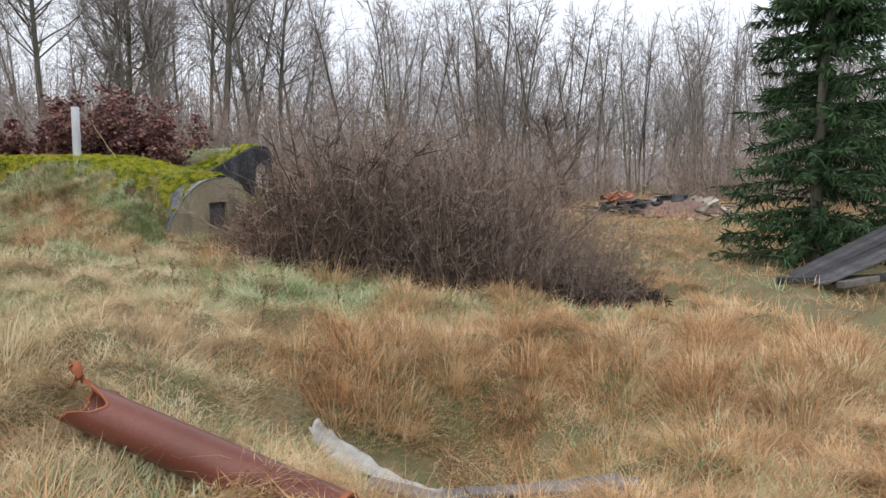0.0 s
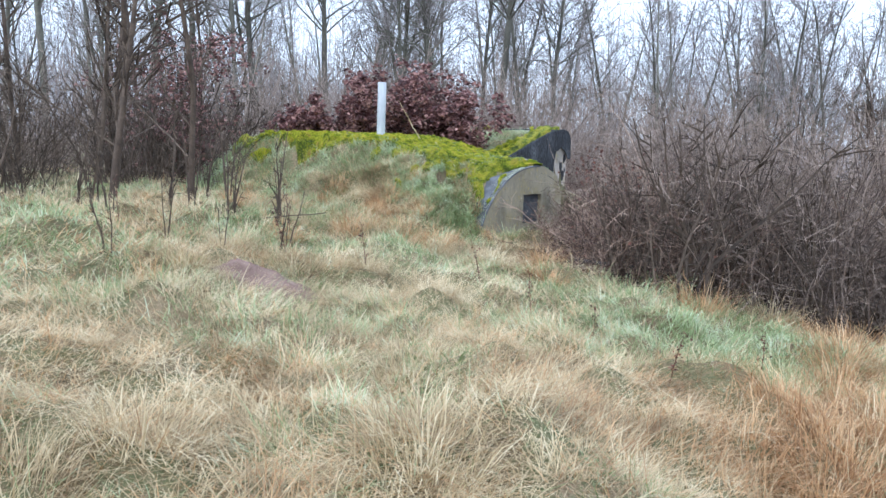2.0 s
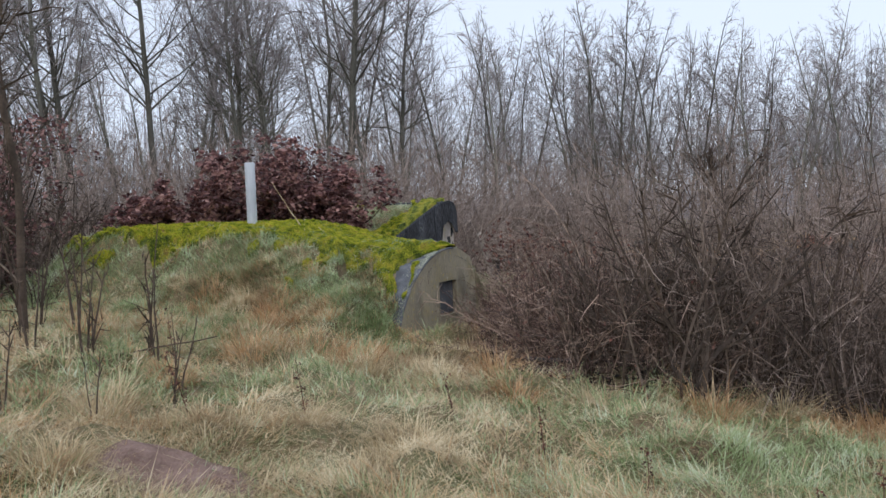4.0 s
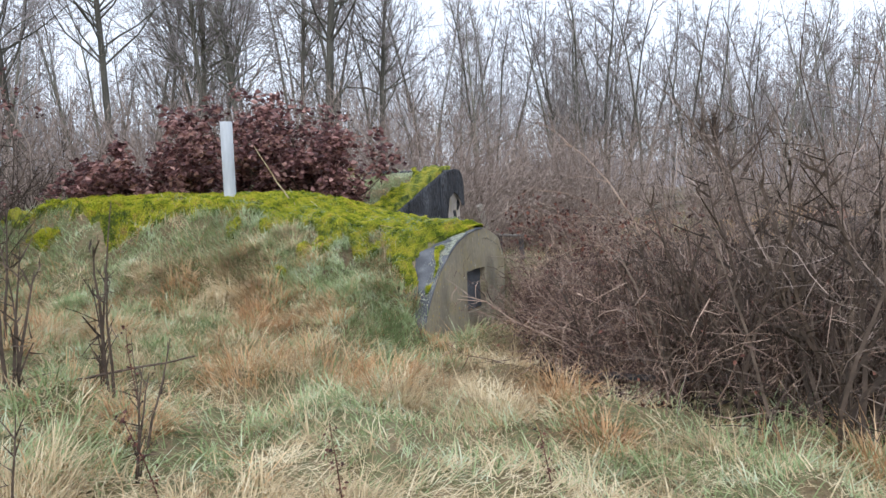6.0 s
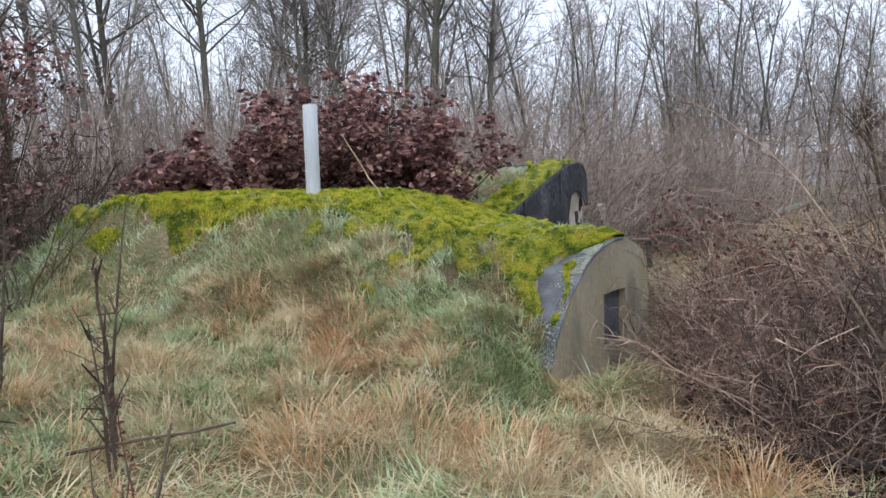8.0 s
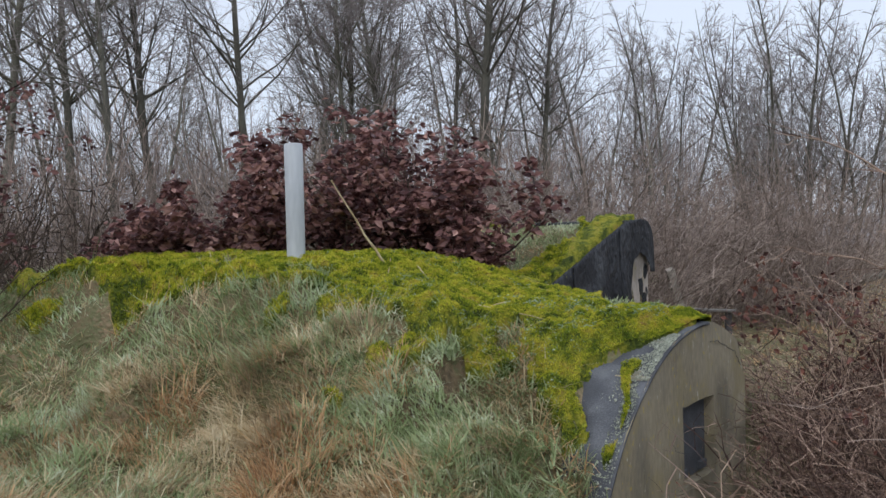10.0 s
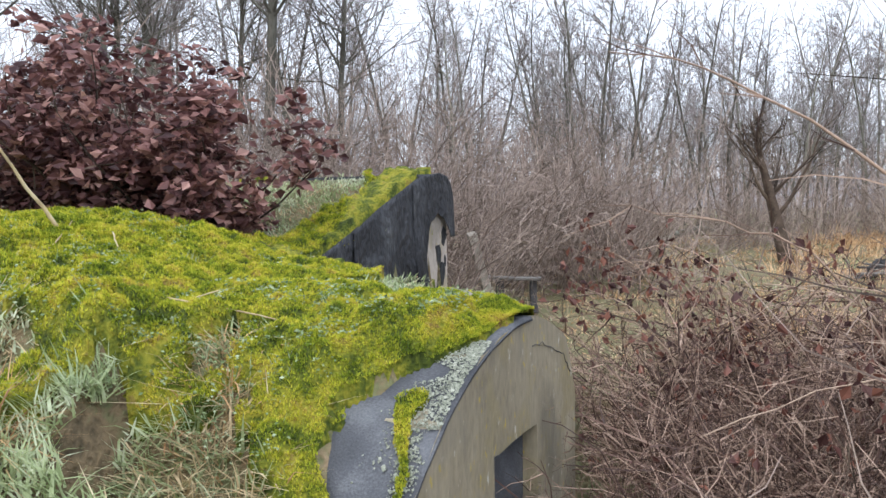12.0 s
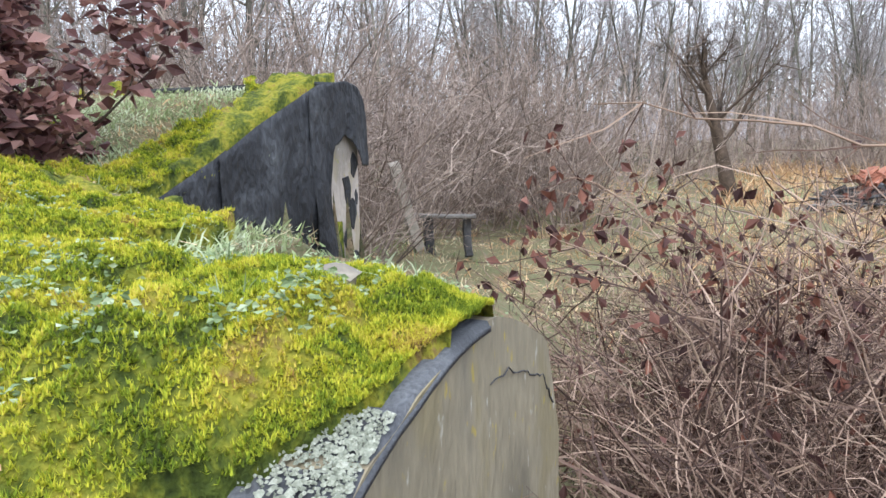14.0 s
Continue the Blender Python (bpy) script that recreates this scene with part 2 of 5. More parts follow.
hash_turn = np.random.default_rng(2).uniform(0, 1, 997)


def tubes(polys, sides=3):
    """Round bars along lines: polys are (points, radii)."""
    vs, fs, base = [], [], 0
    ang = np.arange(sides) * 2 * math.pi / sides
    ca, sa_ = np.cos(ang), np.sin(ang)
    for pts, rad in polys:
        pts = np.asarray(pts, float)
        n = len(pts)
        d = np.gradient(pts, axis=0)
        d /= np.linalg.norm(d, axis=1)[:, None] + 1e-9
        ref = np.array([0.3, 0.9, 0.1]) if abs(d[0][2]) > 0.8 else np.array([0.0, 0.1, 1.0])
        u = np.cross(d, ref)
        u /= np.linalg.norm(u, axis=1)[:, None] + 1e-9
        w = np.cross(d, u)
        r = np.asarray(rad, float)[:, None, None]
        if sides == 2:
            # finest twigs: two-sided slips, turned at random
            q = (hash_turn[len(vs) % 997]) * math.pi
            e = (u * math.cos(q) + w * math.sin(q))[:, None, :] * r
            vs.append(np.concatenate([pts[:, None, :] - e, pts[:, None, :] + e], 1).reshape(-1, 3))
            i = np.arange(n - 1) * 2 + base
            fs.append(np.stack([i, i + 1, i + 3, i + 2], 1))
            base += n * 2
            continue
        ring = pts[:, None, :] + r * (u[:, None, :] * ca[None, :, None] + w[:, None, :] * sa_[None, :, None])
        vs.append(ring.reshape(-1, 3))
        i = np.arange(n - 1)[:, None] * sides + base
        k, k2 = np.arange(sides)[None, :], (np.arange(sides)[None, :] + 1) % sides
        fs.append(np.stack([i + k, i + k2, i + sides + k2, i + sides + k], -1).reshape(-1, 4))
        base += n * sides
    return np.concatenate(vs), np.concatenate(fs)


def wander(rg, start, way, length, n, wobble, lift=0.0):
    """A crooked line of n points."""
    p, d, out = np.array(start, float), np.array(way, float), []
    d /= np.linalg.norm(d)
    for _ in range(n):
        out.append(p.copy())
        d = d + rg.normal(0, wobble, 3) + (0, 0, lift)
        d /= np.linalg.norm(d)
        p = p + d * length / (n - 1)
    return np.array(out)


def leaves_at(rg, pts, size, droop=0.6):
    """Folded pointed leaves, four triangles each, hanging from points."""
    n = len(pts)
    th = rg.uniform(0, 2 * math.pi, n)
    z = rg.uniform(-1, 0.35, n) * droop
    d = np.stack([np.cos(th), np.sin(th), z], 1)
    d /= np.linalg.norm(d, axis=1)[:, None]
    s = np.cross(d, rg.normal(0, 1, (n, 3)))
    s /= np.linalg.norm(s, axis=1)[:, None]
    up = np.cross(s, d)
    L = (size * rg.uniform(0.6, 1.25, n))[:, None]
    v = np.stack([pts, pts + d * L * 0.5 + s * L * 0.32 + up * L * 0.14, pts + d * L, pts + d * L * 0.5 - s * L * 0.32 + up * L * 0.14, pts + d * L * 0.52 - up * L * 0.03], 1)
    b = np.arange(n)[:, None] * 5
    f = np.concatenate([b + np.array([[0, 1, 4]]), b + np.array([[1, 2, 4]]), b + np.array([[2, 3, 4]]), b + np.array([[3, 0, 4]])])
    return v.reshape(-1, 3), f


# ---- the lie of the land ----
# the vaults run back and to one side: s goes across them, a along them, from the first end wall's middle
FX, FY = -3.22, 11.72
SX, SY = 0.437, 0.8995


def to_sa(x, y):
    return (x - FX) * SX + (y - FY) * SY, -(x - FX) * SY + (y - FY) * SX


def from_sa(s, a):
    return FX + s * SX - a * SY, FY + s * SY + a * SX


def vault_z(s):
    return 0.262 + np.sqrt(np.maximum(1.15 ** 2 - np.asarray(s, float) ** 2, 0.0))


def felt_edge(s, a):
    """How far back the bare strip of roofing felt reaches from the end wall."""
    e = -0.01 + 0.36 * smooth01(-s / 0.8) * (0.25 + 0.85 * vnoise(s * 8.0, s * 0 + 3.3, 6))
    return np.where(s < -0.93, 0.02, e)


def base_z(x, y):
    z = 0.1 - 0.1 * np.clip(x, -6.0, 1.6) * smooth01((y + 2) / 7)
    z = z + 0.32 * smooth01((y - 13) / 14) * smooth01((x + 4) / 5)
    z = z - 0.74 * np.exp(-((x - 0.1) / 1.2) ** 2 - ((y - 4.7) / 1.1) ** 2)
    z = z - 0.16 * np.exp(-((x + 0.7) / 0.35) ** 2 - ((y - 5.0) / 0.3) ** 2) - 0.13 * np.exp(-((x + 0.25) / 0.3) ** 2 - ((y - 5.0) / 0.3) ** 2)
    z = z + 0.1 * np.exp(-((x - 0.4) / 1.6) ** 2 - ((y - 6.3) / 0.6) ** 2)
    z = z + 0.16 * np.exp(-((x + 1.9) / 0.7) ** 2 - ((y - 4.6) / 0.9) ** 2)
    return z + (fbm(x * 0.9, y * 0.9, 3) - 0.5) * 0.16 + (fbm(x * 2.6, y * 2.6, 5) - 0.5) * 0.1 + 0.26 * np.clip(vnoise(x * 2.9 + 3, y * 2.9, 7) - 0.45, 0, 1) + 0.1 * np.clip(vnoise(x * 6.1 + 1, y * 6.1, 9) - 0.5, 0, 1)


def land_z(x, y):
    x, y = np.asarray(x, float), np.asarray(y, float)
    s, a = to_sa(x, y)
    b = base_z(x, y)
    crest = 1.415 + 0.25 * smooth01((a - 1.1) / 1.5) + 0.05 * (fbm(x * 1.5, y * 1.5, 11) - 0.5)
    down = smooth01((-s - 0.12) / 2.15)
    flank = crest * (1 - down) + b * down
    bulge = 0.14 * np.exp(-((s + 0.95) / 0.4) ** 2) * smooth01((a - 0.3) / 0.6)
    top = np.where(s < 0, flank + bulge, crest)
    # the first vault falls away behind, until the second one's end wall
    dip = vault_z(np.clip(s, 0, 1.1)) + 0.02 + 0.2 * smooth01(a / 2.0)
    lift0 = smooth01((a - 0.4) / 1.4)
    top = np.where((s > 0) & (s <= 1.0) & (a < 1.9), np.minimum(top, np.maximum(dip, 1.38) * (1 - lift0) + crest * lift0), top)
    second = 0.42 * smooth01((s - 1.45) / 1.8) * smooth01((a - 1.88) / 0.12)
    back = 1 - smooth01((s - 3.42) / 0.2)
    top = np.where(s > 1.2, (crest - 0.12 * smooth01((s - 1.2) / 0.5)) * back + b * (1 - back) + second * back, top)
    # behind the second end wall the turf starts level with its sloping edge
    eave = np.interp(s, [0.7, 1.2, 1.6, 2.03, 2.6], [1.7, 1.4, 1.43, 1.585, 1.9]) + 0.3 * np.clip(a - 1.9, 0, 9)
    top = np.where((s > 0.7) & (a > 1.86), np.minimum(top, eave), top)
    # the dip between the two vaults
    dip2 = (1.32 - 0.25 * np.clip(s - 1.0, 0, 2.6)) * back + b * (1 - back)
    lift = smooth01((a - 0.4) / 1.4) * (1 - smooth01((s - 1.15) / 0.35))
    top = np.where((s > 1.0) & (a < 1.9), np.minimum(top, dip2 * (1 - lift) + crest * lift), top)
    w = smooth01((a - 0.03 - 0.3 * smooth01((s - 0.9) / 0.5)) / (0.12 + 0.6 * smooth01((s - 0.9) / 0.5)))
    # beside the end wall the turf runs down to the field as a bank
    bank = smooth01((a + 0.3 - 0.25 * np.clip(-s - 1.1, 0, 1)) / 0.75)
    side_ = smooth01((-s - 1.12) / 0.12)
    w = w * (1 - side_) + bank * side_
    w = w * (1 - smooth01((a - 5.2 + 0.2 * np.abs(s)) / 1.5))
    z = b * (1 - w) + np.maximum(top, b) * w
    hx, hy = from_sa(-1.12, 3.45)
    z = z - 0.42 * np.exp(-(((x - hx) / 0.3) ** 2 + ((y - hy) / 0.17) ** 2) ** 2)
    # tussocky hummocks on the flank
    z = z + w * smooth01((-s - 0.35) / 0.5) * (0.2 * np.clip(vnoise(x * 5.2, y * 5.2, 61) - 0.42, 0, 1) + 0.09 * np.clip(vnoise(x * 11, y * 11, 62) - 0.4, 0, 1))
    inside = (a > 0.0) & (a < 0.8) & (np.abs(s) < 1.14)
    return np.where(inside, np.minimum(z, np.where(a < felt_edge(s, a), vault_z(s) - 0.05, vault_z(s) + 0.03 + 0.3 * smooth01((a - 0.1) / 1.6) * (1 - 0.8 * smooth01(s / 0.4)))), z)


def cover_z(x, y):
    """The surface that plants grow on: the land, or the first vault's shell where that stands higher."""
    s, a = to_sa(x, y)
    z = land_z(x, y)
    over = (a > -0.012) & (a < 0.9) & (np.abs(s) < 1.12)
    return np.where(over, np.maximum(z, vault_z(s) + 0.004), z)


def axis_lines(lo, hi, step, far):
    core = np.arange(lo, hi, step)
    out = [step]
    while sum(out) < far:
        out.append(out[-1] * 1.22)
    o = np.cumsum(out)
    return np.concatenate([(lo - o)[::-1], core, core[-1] + o])


gx, gy = np.meshgrid(axis_lines(-11, 4, 0.075, 500), axis_lines(-0.5, 16.5, 0.075, 500))
gz = land_z(gx, gy)
nxg, nyg = gx.shape[1], gx.shape[0]
ii = (np.arange(nyg - 1)[:, None] * nxg + np.arange(nxg - 1)[None, :]).ravel()
ground = solid("ground", np.stack([gx, gy, gz], -1).reshape(-1, 3), np.stack([ii, ii + 1, ii + nxg + 1, ii + nxg], 1), M_ground, smooth=True)
tagged(ground, "rough turf ground of straw and green grass", "ground", kind="structure")

# ---- first vault: end wall, hatch, roofing felt ----


def wall_point(s, a, z):
    x, y = from_sa(s, a)
    return (x, y, z)


def end_wall():
    bunker = thing("bunker", "half-buried concrete vault with a hatch and roofing felt under moss", "bunker", (FX, FY, 0.3))
    inv = Matrix.Translation((-FX, -FY, -0.3))
    bm = bmesh.new()
    cols = np.unique(np.round(np.concatenate([np.linspace(-1.15, 0.57, 40), [-0.27, 0.11]]), 4))
    lo, h0, h1 = 0.1, 0.68, 1.05

    def vert(s, z):
        jag = 0.012 * (vnoise(s * 14, z * 14, 21) - 0.5)
        return bm.verts.new(wall_point(s, 0.012 * (vnoise(s * 5, z * 5, 4) - 0.5), z + jag))
    for s0, s1 in zip(cols[:-1], cols[1:]):
        hatch = s0 >= -0.271 and s1 <= 0.111
        zt0, zt1 = float(vault_z(s0)), float(vault_z(s1))
        # the arch has crumbled away on the far side
        zt0 -= 0.14 * max(s0 - 0.12, 0) + 1.1 * max(s0 - 0.44, 0)
        zt1 -= 0.14 * max(s1 - 0.12, 0) + 1.1 * max(s1 - 0.44, 0)
        spans = [((lo, lo), (h0, h0)), ((h1, h1), (zt0, zt1))] if hatch else [((lo, lo), (max(zt0, lo + 0.02), max(zt1, lo + 0.02)))]
        for (b0, b1), (t0, t1) in spans:
            k = 6
            for i in range(k):
                f0, f1 = i / k, (i + 1) / k
                q = [vert(s0, b0 + (t0 - b0) * f0), vert(s1, b1 + (t1 - b1) * f0), vert(s1, b1 + (t1 - b1) * f1), vert(s0, b0 + (t0 - b0) * f1)]
                bm.faces.new(q)
    bmesh.ops.remove_doubles(bm, verts=bm.verts, dist=0.004)
    r = bmesh.ops.extrude_face_region(bm, geom=bm.faces[:])
    back = [v for v in r["geom"] if isinstance(v, bmesh.types.BMVert)]
    bmesh.ops.translate(bm, verts=back, vec=(-SY * 0.16, SX * 0.16, 0))
    bmesh.ops.transform(bm, matrix=inv, verts=bm.verts)
    wall = part("end_wall", bm, M_concrete, bunker, "grey-brown weathered concrete end wall")
    # the hatch, set back in its opening
    bm = bmesh.new()
    for (s0, s1, z0, z1, a0, a1) in ((-0.265, 0.105, 0.685, 1.045, 0.05, 0.09), (-0.235, -0.15, 0.70, 0.735, 0.03, 0.05), (-0.0, 0.08, 0.70, 0.735, 0.03, 0.05)):
        vs = [bm.verts.new(wall_point(s, a, z)) for a in (a0, a1) for z in (z0, z1) for s in (s0, s1)]
        for f in ((0, 1, 3, 2), (4, 5, 7, 6), (0, 1, 5, 4), (2, 3, 7, 6), (0, 2, 6, 4), (1, 3, 7, 5)):
            bm.faces.new([vs[i] for i in f])
    bmesh.ops.transform(bm, matrix=inv, verts=bm.verts)
    part("hatch", bm, M_slate, bunker, "dark grey hatch set back in the wall")
    # the cracks in the wall
    rg = np.random.default_rng(3)
    polys = []
    for line in (((0.06, 1.322), (0.167, 1.303), (0.256, 1.281), (0.315, 1.254), (0.4, 1.23), (0.451, 1.185), (0.5, 1.13)), ((-0.26, 0.84), (-0.36, 0.87), (-0.42, 0.93))):
        pts = []
        for p, q in zip(line[:-1], line[1:]):
            for f in (0, 0.25, 0.5, 0.75):
                pts.append(wall_point(p[0] + (q[0] - p[0]) * f + rg.normal(0, 0.002), -0.001, p[1] + (q[1] - p[1]) * f + rg.normal(0, 0.003)))
        polys.append((np.array(pts) - (FX, FY, 0.3), rg.uniform(0.0008, 0.0022, len(pts))))
    for one in polys:
        v, f = tubes([one], 4)
        solid("crack", v, f, M_char, wall)
    # vault shell with its felt
    ss = np.sin(np.linspace(-math.pi / 2, 0.6, 52)) * 1.152
    aa = np.concatenate([[-0.006, -0.004], np.linspace(0.0, 1.2, 40)])
    S, A = np.meshgrid(ss, aa)
    Z = 0.262 + np.sqrt(np.maximum(1.153 ** 2 - S ** 2, 0)) + 0.008 * (fbm(S * 6, A * 6, 8) - 0.5)
    A = np.where(S > 0.1, np.maximum(A, 0.17), A)
    Z = np.where(A < -0.003, Z - 0.008 - 0.02 * np.clip(vnoise(S * 9, A, 31) - 0.5, 0, 1), Z)
    X, Y = from_sa(S, A)
    out = np.stack([X - FX, Y - FY, Z - 0.3], -1).reshape(-1, 3)
    n = len(ss)
    q = (np.arange(len(aa) - 1)[:, None] * n + np.arange(n - 1)[None, :]).ravel()
    felt = solid("roofing_felt", out, np.stack([q, q + 1, q + n + 1, q + n], 1), M_slate, bunker, "grey mineral roofing felt over the vault's edge", True)
    felt.modifiers.new("thick", "SOLIDIFY").thickness = 0.008
    # lichen crusts on the felt's rim
    bm = bmesh.new()
    for _ in range(5200):
        s = -abs(rg.normal(0.0, 0.5)) - 0.08
        if s < -1.05:
            continue
        a = abs(rg.normal(0.02, 0.06))
        if a > 0.2 or vnoise(np.array(s * 9), np.array(a * 9), 17) < 0.4:
            continue
        z = 0.262 + math.sqrt(1.156 ** 2 - s * s)
        nrm = Vector((SX * s, SY * s, z - 0.262)).normalized()
        r = rg.uniform(0.001, 0.004) * (1.9 if rg.uniform() < 0.12 else 1)
        c = Vector(wall_point(s, a, z)) - Vector((FX, FY, 0.3)) + nrm * 0.002
        u = Vector((-SY, SX, 0))
        w = nrm.cross(u)
        mid = bm.verts.new(c + nrm * 0.003)
        ring = [bm.verts.new(c + (u * math.cos(t) + w * math.sin(t)) * r * rg.uniform(0.55, 1.2)) for t in np.linspace(0, 2 * math.pi, 9)[:-1]]
        for i in range(8):
            bm.faces.new((mid, ring[i], ring[(i + 1) % 8]))
    tagged(part("lichen", bm, M_lichen, bunker, "pale grey-green lichen crusts"), kind="stuff")
    return bunker


end_wall()

# ---- second vault: end wall hung with black felt ----


def cloth(name, s0, s1, top, low, a0, parent, label, folds=9.0, depth=0.02, seed=0, mat=M_felt):
    """A hanging sheet with vertical folds between a top line and a lower edge."""
    ns, nz = 36, 26
    s = np.linspace(s0, s1, ns)
    S = np.repeat(s[None, :], nz, 0)
    k = np.linspace(0, 1, nz)[:, None]
    zt = np.array([top(v) for v in s])[None, :]
    zl = np.array([low(v) for v in s])[None, :]
    Z = zt * (1 - k) + zl * k
    fold = np.sin(S * folds + 2 * vnoise(S * 3, Z * 2, seed)) * depth * k + (fbm(S * 4, Z * 3, seed) - 0.5) * 0.05 * (0.3 + k)
    A = a0 - 0.02 - np.abs(fold) * 1.0 - fold * 0.5
    X, Y = from_sa(S, A)
    v = np.stack([X, Y, Z], -1).reshape(-1, 3) - np.array(parent.location)
    q = (np.arange(nz - 1)[:, None] * ns + np.arange(ns - 1)[None, :]).ravel()
    ob = solid(name, v, np.stack([q, q + 1, q + ns + 1, q + ns], 1), mat, parent, label, True)
    ob.modifiers.new("thick", "SOLIDIFY").thickness = 0.006
    return ob


def crown2(s):
    pts = ((1.2, 1.3), (1.6, 1.43), (2.03, 1.585), (2.36, 1.73), (2.74, 1.87), (3.0, 1.965), (3.3, 2.0), (3.45, 1.975), (3.53, 1.9), (3.56, 1.8))
    return float(np.interp(s, [p[0] for p in pts], [p[1] for p in pts]))


def second_wall():
    x, y = from_sa(3.0, 1.9)
    b = thing("bunker", "second concrete vault, its end wall hung with torn black roofing felt", "bunker", (x, y, 0.3))
    o = Vector((x, y, 0.3))
    bm = bmesh.new()
    cols = np.linspace(1.2, 3.48, 40)
    for s0, s1 in zip(cols[:-1], cols[1:]):
        bm.faces.new([bm.verts.new(Vector(wall_point(s, 1.9, z)) - o) for s, z in ((s0, 0.1), (s1, 0.1), (s1, crown2(s1) - 0.04), (s0, crown2(s0) - 0.04))])
    bmesh.ops.remove_doubles(bm, verts=bm.verts, dist=0.002)
    r = bmesh.ops.extrude_face_region(bm, geom=bm.faces[:])
    bmesh.ops.translate(bm, verts=[v for v in r["geom"] if isinstance(v, bmesh.types.BMVert)], vec=(-SY * 0.07, SX * 0.07, 0))
    part("end_wall", bm, M_render, b, "pale cement end wall")
    cloth("felt_sheet", 1.25, 2.12, crown2, lambda s: 0.5, 1.925, b, "black felt sheet", 8, 0.02, 3)
    cloth("felt_sheet", 2.05, 3.1, crown2, lambda s: 0.45, 1.915, b, "black felt sheet with vertical folds", 11, 0.03, 5)
    cloth("felt_sheet", 2.86, 3.56, crown2, lambda s: 1.62 - 0.75 * smooth01((3.12 - s) / 0.14) + 0.06 * math.exp(-((s - 3.26) / 0.08) ** 2) - 0.13 * smooth01((s - 3.34) / 0.12), 1.9, b, "torn black felt flap folded over the top", 13, 0.03, 9)
    # flakes of felt left sticking to the cement
    rg = np.random.default_rng(12)
    for s, z, r in ((3.32, 1.36, 0.07), (3.38, 1.2, 0.06), (3.3, 1.05, 0.045), (3.42, 1.5, 0.05), (3.2, 0.98, 0.04), (3.4, 0.92, 0.05), (3.44, 1.3, 0.03)):
        bm = bmesh.new()
        ring = [bm.verts.new(Vector(wall_point(s + r * math.cos(t) * rg.uniform(0.5, 1.1), 1.894, z + 1.6 * r * math.sin(t) * rg.uniform(0.6, 1.1))) - o) for t in np.linspace(0, 2 * math.pi, 11)[:-1]]
        fc = bm.faces.new(ring)
        e = bmesh.ops.extrude_face_region(bm, geom=[fc])
        bmesh.ops.translate(bm, verts=[v for v in e["geom"] if isinstance(v, bmesh.types.BMVert)], vec=(-SY * 0.005, SX * 0.005, 0))
        part("felt_flake", bm, M_felt, b)
    # flat coping slab
    bm = bmesh.new()
    vs = [bm.verts.new(Vector(wall_point(s, a, crown2(s) + dz)) - o) for dz in (-0.005, 0.016) for a in (1.9, 3.1) for s in (3.0, 3.42)]
    for f in ((0, 1, 3, 2), (4, 5, 7, 6), (0, 1, 5, 4), (2, 3, 7, 6), (0, 2, 6, 4), (1, 3, 7, 5)):
        bm.faces.new([vs[i] for i in f])
    bmesh.ops.bevel(bm, geom=bm.edges[:], offset=0.008, segments=2, affect="EDGES")
    part("coping", bm, M_slate, b, "grey felt-covered roof edge")
    return b


second_wall()

# ---- vent pole on the mound ----


def pole(x, y):
    z0 = float(land_z(x, y)) - 0.12
    top = 2.50
    p = thing("vent_pole", "upright grey plastic vent pipe standing in the moss", "pole", (x, y, z0))
    bm = bmesh.new()
    n, r, t = 28, 0.062, 0.006
    rings = []
    for rr, z in ((r, 0), (r, 0.5 * (top - z0)), (r, top - z0 - 0.004), (r - 0.003, top - z0), (r - t, top - z0), (r - t, top - z0 - 0.4)):
        rings.append([bm.verts.new((rr * math.cos(k * 2 * math.pi / n), rr * math.sin(k * 2 * math.pi / n), z)) for k in range(n)])
    for a, b in zip(rings[:-1], rings[1:]):
        for k in range(n):
            bm.faces.new((a[k], a[(k + 1) % n], b[(k + 1) % n], b[k]))
    part("pipe", bm, M_pole, p, smooth=True)
    bm = bmesh.new()
    bmesh.ops.create_circle(bm, cap_ends=True, segments=20, radius=r - t, matrix=Matrix.Translation((0, 0, top - z0 - 0.3)))
    part("plug", bm, M_char, p)
    p.rotation_euler = (radians(-1.0), radians(-0.8), 0)
    return p


pole(-5.74, 12.68)

# ---- broken drain pipe, foil and planks by the ditch ----


